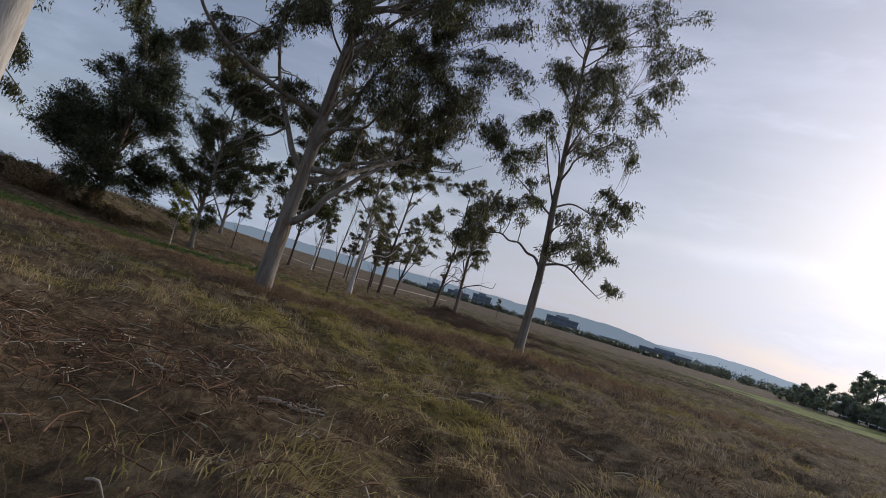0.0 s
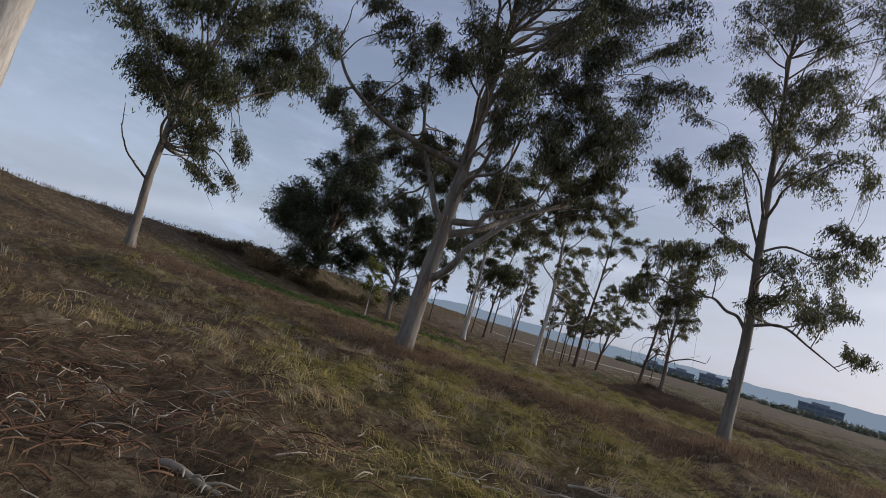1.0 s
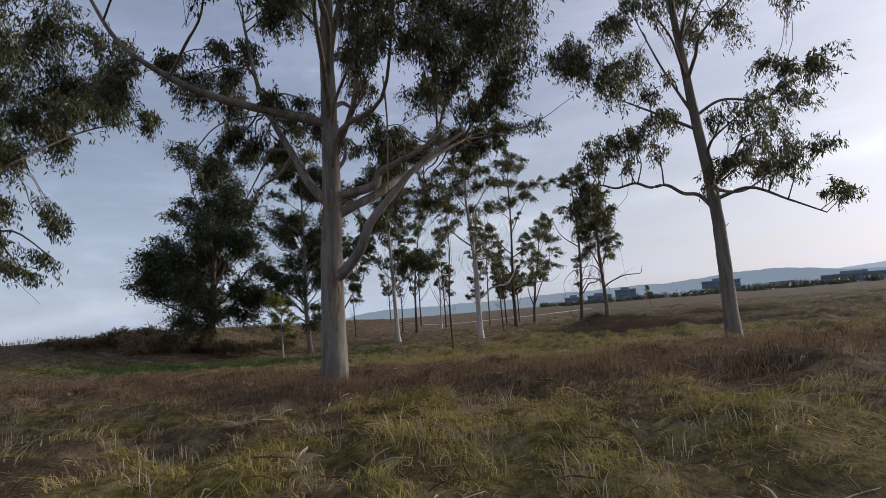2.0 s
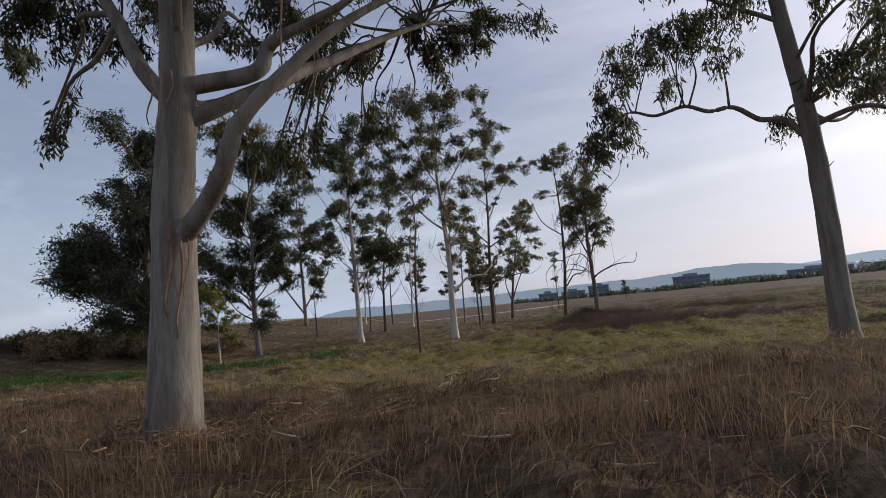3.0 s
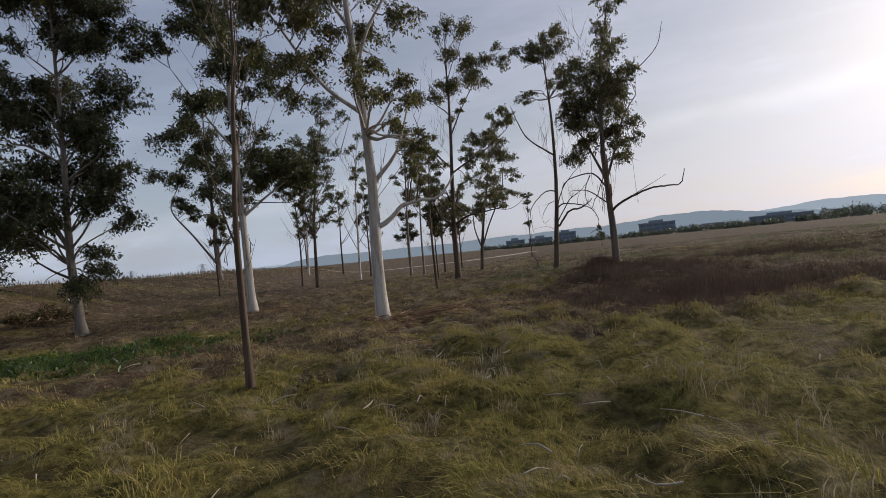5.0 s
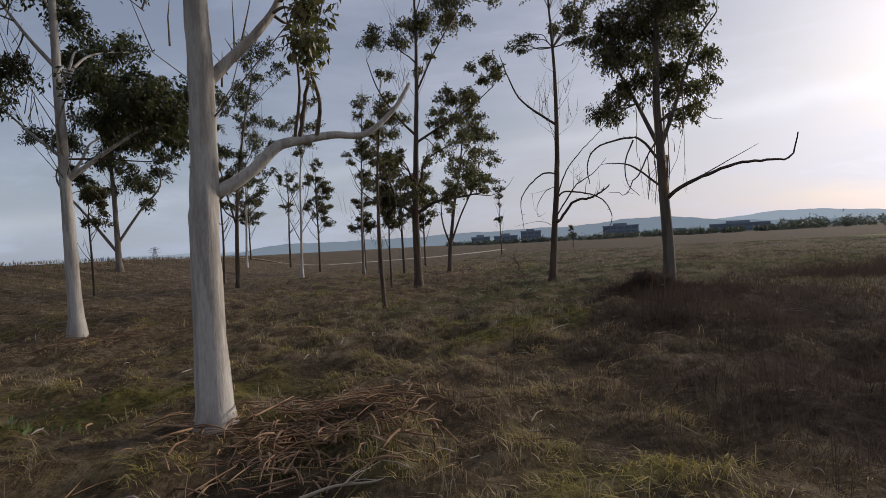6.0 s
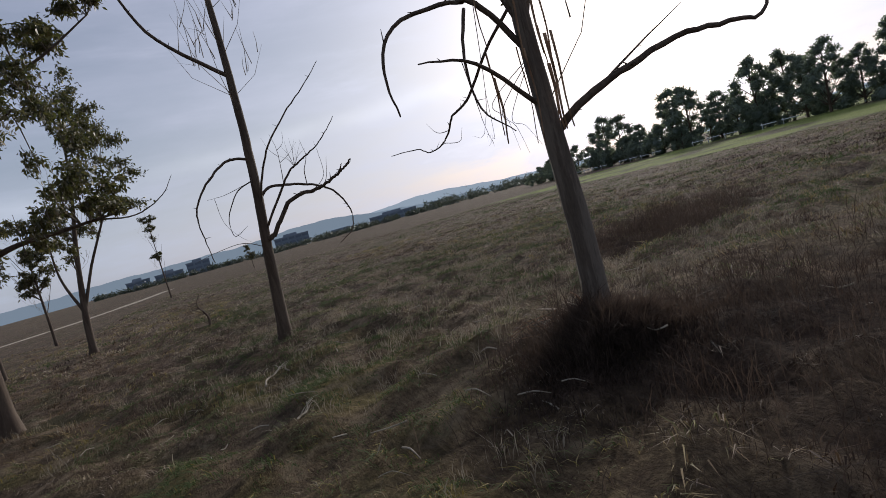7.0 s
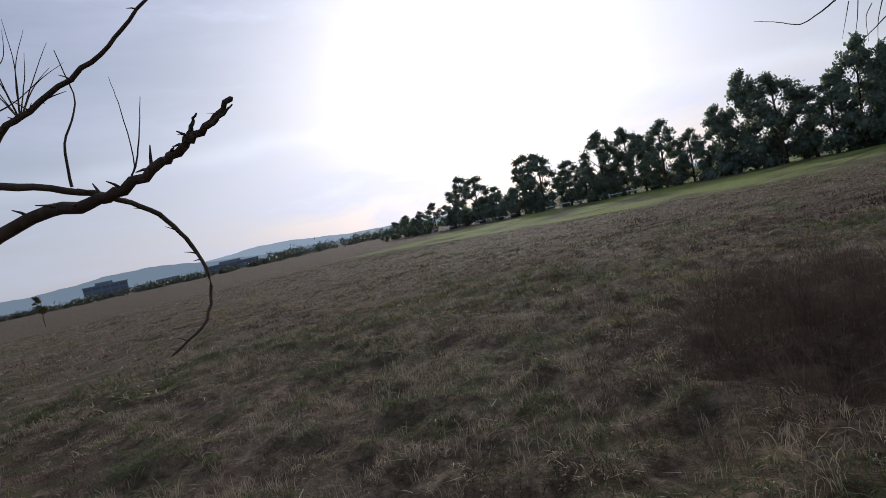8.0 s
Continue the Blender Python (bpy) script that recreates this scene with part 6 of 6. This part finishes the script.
# tall dry weeds in their drifts
wx, wy = gen_g.uniform(-24, 18, 1300000), gen_g.uniform(-4, 50, 1300000)
keep = gen_g.random(len(wx)) < weeds_at(wx, wy) ** 1.15 * 1.0 * np.clip(1.3 - np.abs(wx + 2) / 16, 0.3, 1)
wx, wy = wx[keep], wy[keep]
south = wy < 25
tall = gen_g.uniform(0.10, 0.40, len(wx)) * (0.5 + 0.8 * value_noise(wx, wy, 0.8, 33))
tall = np.where(south, tall * 0.85, tall * (0.35 + 2.1 * value_noise(wx, wy, 1.25, 48) ** 1.5))
tall = tall * (1.0 + 0.6 * blob(wx, wy, 5.6, 45.4, 4.6, 2.1, 18))
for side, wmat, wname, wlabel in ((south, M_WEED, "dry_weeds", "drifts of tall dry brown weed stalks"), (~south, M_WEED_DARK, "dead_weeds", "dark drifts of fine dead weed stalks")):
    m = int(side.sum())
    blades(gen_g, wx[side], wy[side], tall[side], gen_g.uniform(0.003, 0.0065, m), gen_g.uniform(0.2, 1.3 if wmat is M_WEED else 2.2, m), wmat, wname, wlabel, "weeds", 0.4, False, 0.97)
# a dense dark mound of weeds about the foot of the gum with dead arms
mx, my = gen_g.normal(-2.05, 0.45, 9500), gen_g.normal(38.25, 0.45, 9500)
hump = np.exp(-(((mx + 2.0) / 0.5) ** 2 + ((my - 38.35) / 0.5) ** 2))
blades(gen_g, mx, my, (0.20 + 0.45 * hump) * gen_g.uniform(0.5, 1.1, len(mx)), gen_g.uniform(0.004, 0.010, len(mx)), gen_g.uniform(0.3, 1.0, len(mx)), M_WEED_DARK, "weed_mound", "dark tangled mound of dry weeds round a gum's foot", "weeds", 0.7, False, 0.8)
# reeds along the bank
ry = gen_g.uniform(-30, 120, 16000)
rx = bank_line(ry) + gen_g.normal(1.5, 3.2, len(ry))
blades(gen_g, rx, ry, gen_g.uniform(0.12, 0.42, len(ry)), gen_g.uniform(0.015, 0.035, len(ry)), gen_g.uniform(0.1, 0.5, len(ry)), M_REED, "bank_reeds", "tan reeds and dry grass along the bank", "reeds", 0.4, False)


def litter(gen, x, y, name, label, long0, long1, mat, thick=0.006):
    """Shed bark and twigs lying in the grass, as one mass."""
    s = Shape()
    for px, py in zip(x, y):
        a, l = gen.uniform(0, 2 * math.pi), gen.uniform(long0, long1)
        c, q = math.cos(a), math.sin(a)
        z = float(ground_z(px, py)) + gen.uniform(0.02, 0.10)
        pts = [(px - c * l / 2, py - q * l / 2, z + gen.normal(0, 0.02)), (px + gen.normal(0, 0.04 * l), py + gen.normal(0, 0.04 * l), z + gen.uniform(0, 0.04)), (px + c * l / 2, py + q * l / 2, z + gen.normal(0, 0.03))]
        r = thick * gen.uniform(0.5, 1.5)
        tube_into(s, smooth_line(pts, 2), [r, r, r * 0.9, r * 0.7, r * 0.5], 5)
    return tagged(new(name, s.mesh(name, mat)), label, "litter", kind="stuff")


lx, ly = scatter(gen_g, 900, 4.5)
litter(gen_g, lx, ly, "twig_litter", "pale fallen twigs scattered in the grass", 0.08, 0.35, M_DEADWOOD)
litter(gen_g, gen_g.normal(-6.4, 0.6, 520), gen_g.normal(30.35, 0.5, 520), "bark_heap", "heap of shed reddish bark strips under a white gum", 0.12, 0.55, M_STRIP, 0.008)
litter(gen_g, gen_g.normal(0.2, 2.6, 700), gen_g.uniform(-1.0, 9.5, 700), "bark_scatter", "scraps of dark shed bark strewn through the grass", 0.06, 0.30, M_STRIP_DARK, 0.0045)
litter(gen_g, gen_g.normal(-14.4, 0.8, 90), gen_g.normal(36.5, 0.6, 90), "bark_heap", "shed reddish bark around a pale gum", 0.3, 1.0, M_STRIP)
litter(gen_g, gen_g.normal(-3.8, 0.6, 50), gen_g.normal(10.9, 0.45, 50), "bark_heap", "shed bark and sticks around a forked gum", 0.15, 0.55, M_STRIP)
litter(gen_g, gen_g.normal(-1.3, 0.95, 620), gen_g.normal(0.8, 0.9, 620), "bark_heap", "loose heap of reddish bark and sticks under a leaning gum", 0.08, 0.34, M_STRIP_DARK, 0.0048)
litter(gen_g, gen_g.normal(-1.2, 1.0, 130), gen_g.normal(1.0, 0.9, 130), "stick_litter", "bleached sticks among shed bark", 0.08, 0.3, M_DEADWOOD, 0.0038)
litter(gen_g, gen_g.normal(-4.3, 0.35, 120), gen_g.normal(10.4, 0.3, 120), "bark_heap", "ring of shed brown bark round a forked gum's foot", 0.12, 0.42, M_STRIP, 0.008)
litter(gen_g, gen_g.normal(-1.95, 0.28, 24), gen_g.normal(39.3, 0.22, 24), "bark_heap", "pale splintered bark at the foot of a gum", 0.12, 0.5, M_STRIP, 0.006)
litter(gen_g, gen_g.normal(-2.6, 0.9, 45), gen_g.normal(10.7, 0.5, 45), "bark_heap", "shed brown bark in the weeds", 0.10, 0.4, M_STRIP, 0.006)


def fallen_branch(label, x, y, turn, length, radius, seed, mat):
    gen = np.random.default_rng(seed)
    root = tagged(new("fallen_branch"), label, "branch", "fallen branches")
    root.location = (x, y, float(ground_z(x, y)) + radius * 0.7 + 0.02)
    root.rotation_euler = (0, 0, radians(turn))
    pts = [(-length / 2, 0, 0), (-length * 0.2, gen.normal(0, 0.05 * length), 0.03), (length * 0.15, gen.normal(0, 0.06 * length), 0.02), (length / 2, gen.normal(0, 0.08 * length), 0.05)]
    line = smooth_line(pts, 5)
    s = Shape()
    tube_into(s, line, np.linspace(radius, radius * 0.35, len(line)), 8, 0.07, gen)
    part("stem", s.mesh("stem", mat), root)
    for i in range(4):
        k = int(gen.integers(5, len(line) - 1))
        w = np.array([gen.uniform(0.1, 0.35) * length, gen.choice([-1, 1]) * gen.uniform(0.08, 0.25) * length, gen.uniform(0.0, 0.1)])
        s = Shape()
        tube_into(s, smooth_line([line[k], line[k] + w * 0.5 + [0, 0, 0.02], line[k] + w], 3), np.linspace(radius * 0.4, radius * 0.12, 7), 6, 0.05, gen)
        part("side_twig", s.mesh("side_twig", mat), root)
    return root


for k, (x, y, turn, length, radius, mat) in enumerate((
    (-0.5, 0.5, 8, 0.75, 0.018, M_STRIP_DARK), (0.16, 1.1, -4, 0.55, 0.03, M_DEADWOOD), (1.7, 4.0, 20, 0.5, 0.014, M_DEADWOOD), (0.9, 2.9, 35, 0.4, 0.012, M_DEADWOOD), (-2.72, 10.72, 34, 1.15, 0.029, M_STRIP), (-1.75, 15.5, 22, 1.1, 0.022, M_DEADWOOD),
    (-2.0, 13.05, 62, 0.7, 0.016, M_DEADWOOD), (-1.75, 12.0, 66, 0.6, 0.014, M_DEADWOOD), (-4.1, 35.2, 55, 1.6, 0.018, M_DEADWOOD), (-4.6, 40.2, 68, 0.6, 0.016, M_DEADWOOD), (-4.65, 43.4, 72, 0.9, 0.018, M_DEADWOOD), (-2.07, 39.73, -48, 0.42, 0.014, M_DEADWOOD), (-1.62, 39.42, -5, 0.5, 0.02, M_DEADWOOD), (-2.0, 39.35, -115, 0.55, 0.013, M_DEADWOOD), (-4.75, 44.0, 80, 0.35, 0.012, M_DEADWOOD), (-4.4, 43.75, 100, 0.4, 0.014, M_DEADWOOD), (1.2, 17.6, 10, 1.2, 0.016, M_TWIG), (-5.6, 29.2, 30, 0.8, 0.014, M_DEADWOOD))):
    fallen_branch("bleached fallen branch lying in the grass" if mat is M_DEADWOOD else "brown fallen branch shedding bark in the grass", x, y, turn, length, radius, 70 + k, mat)
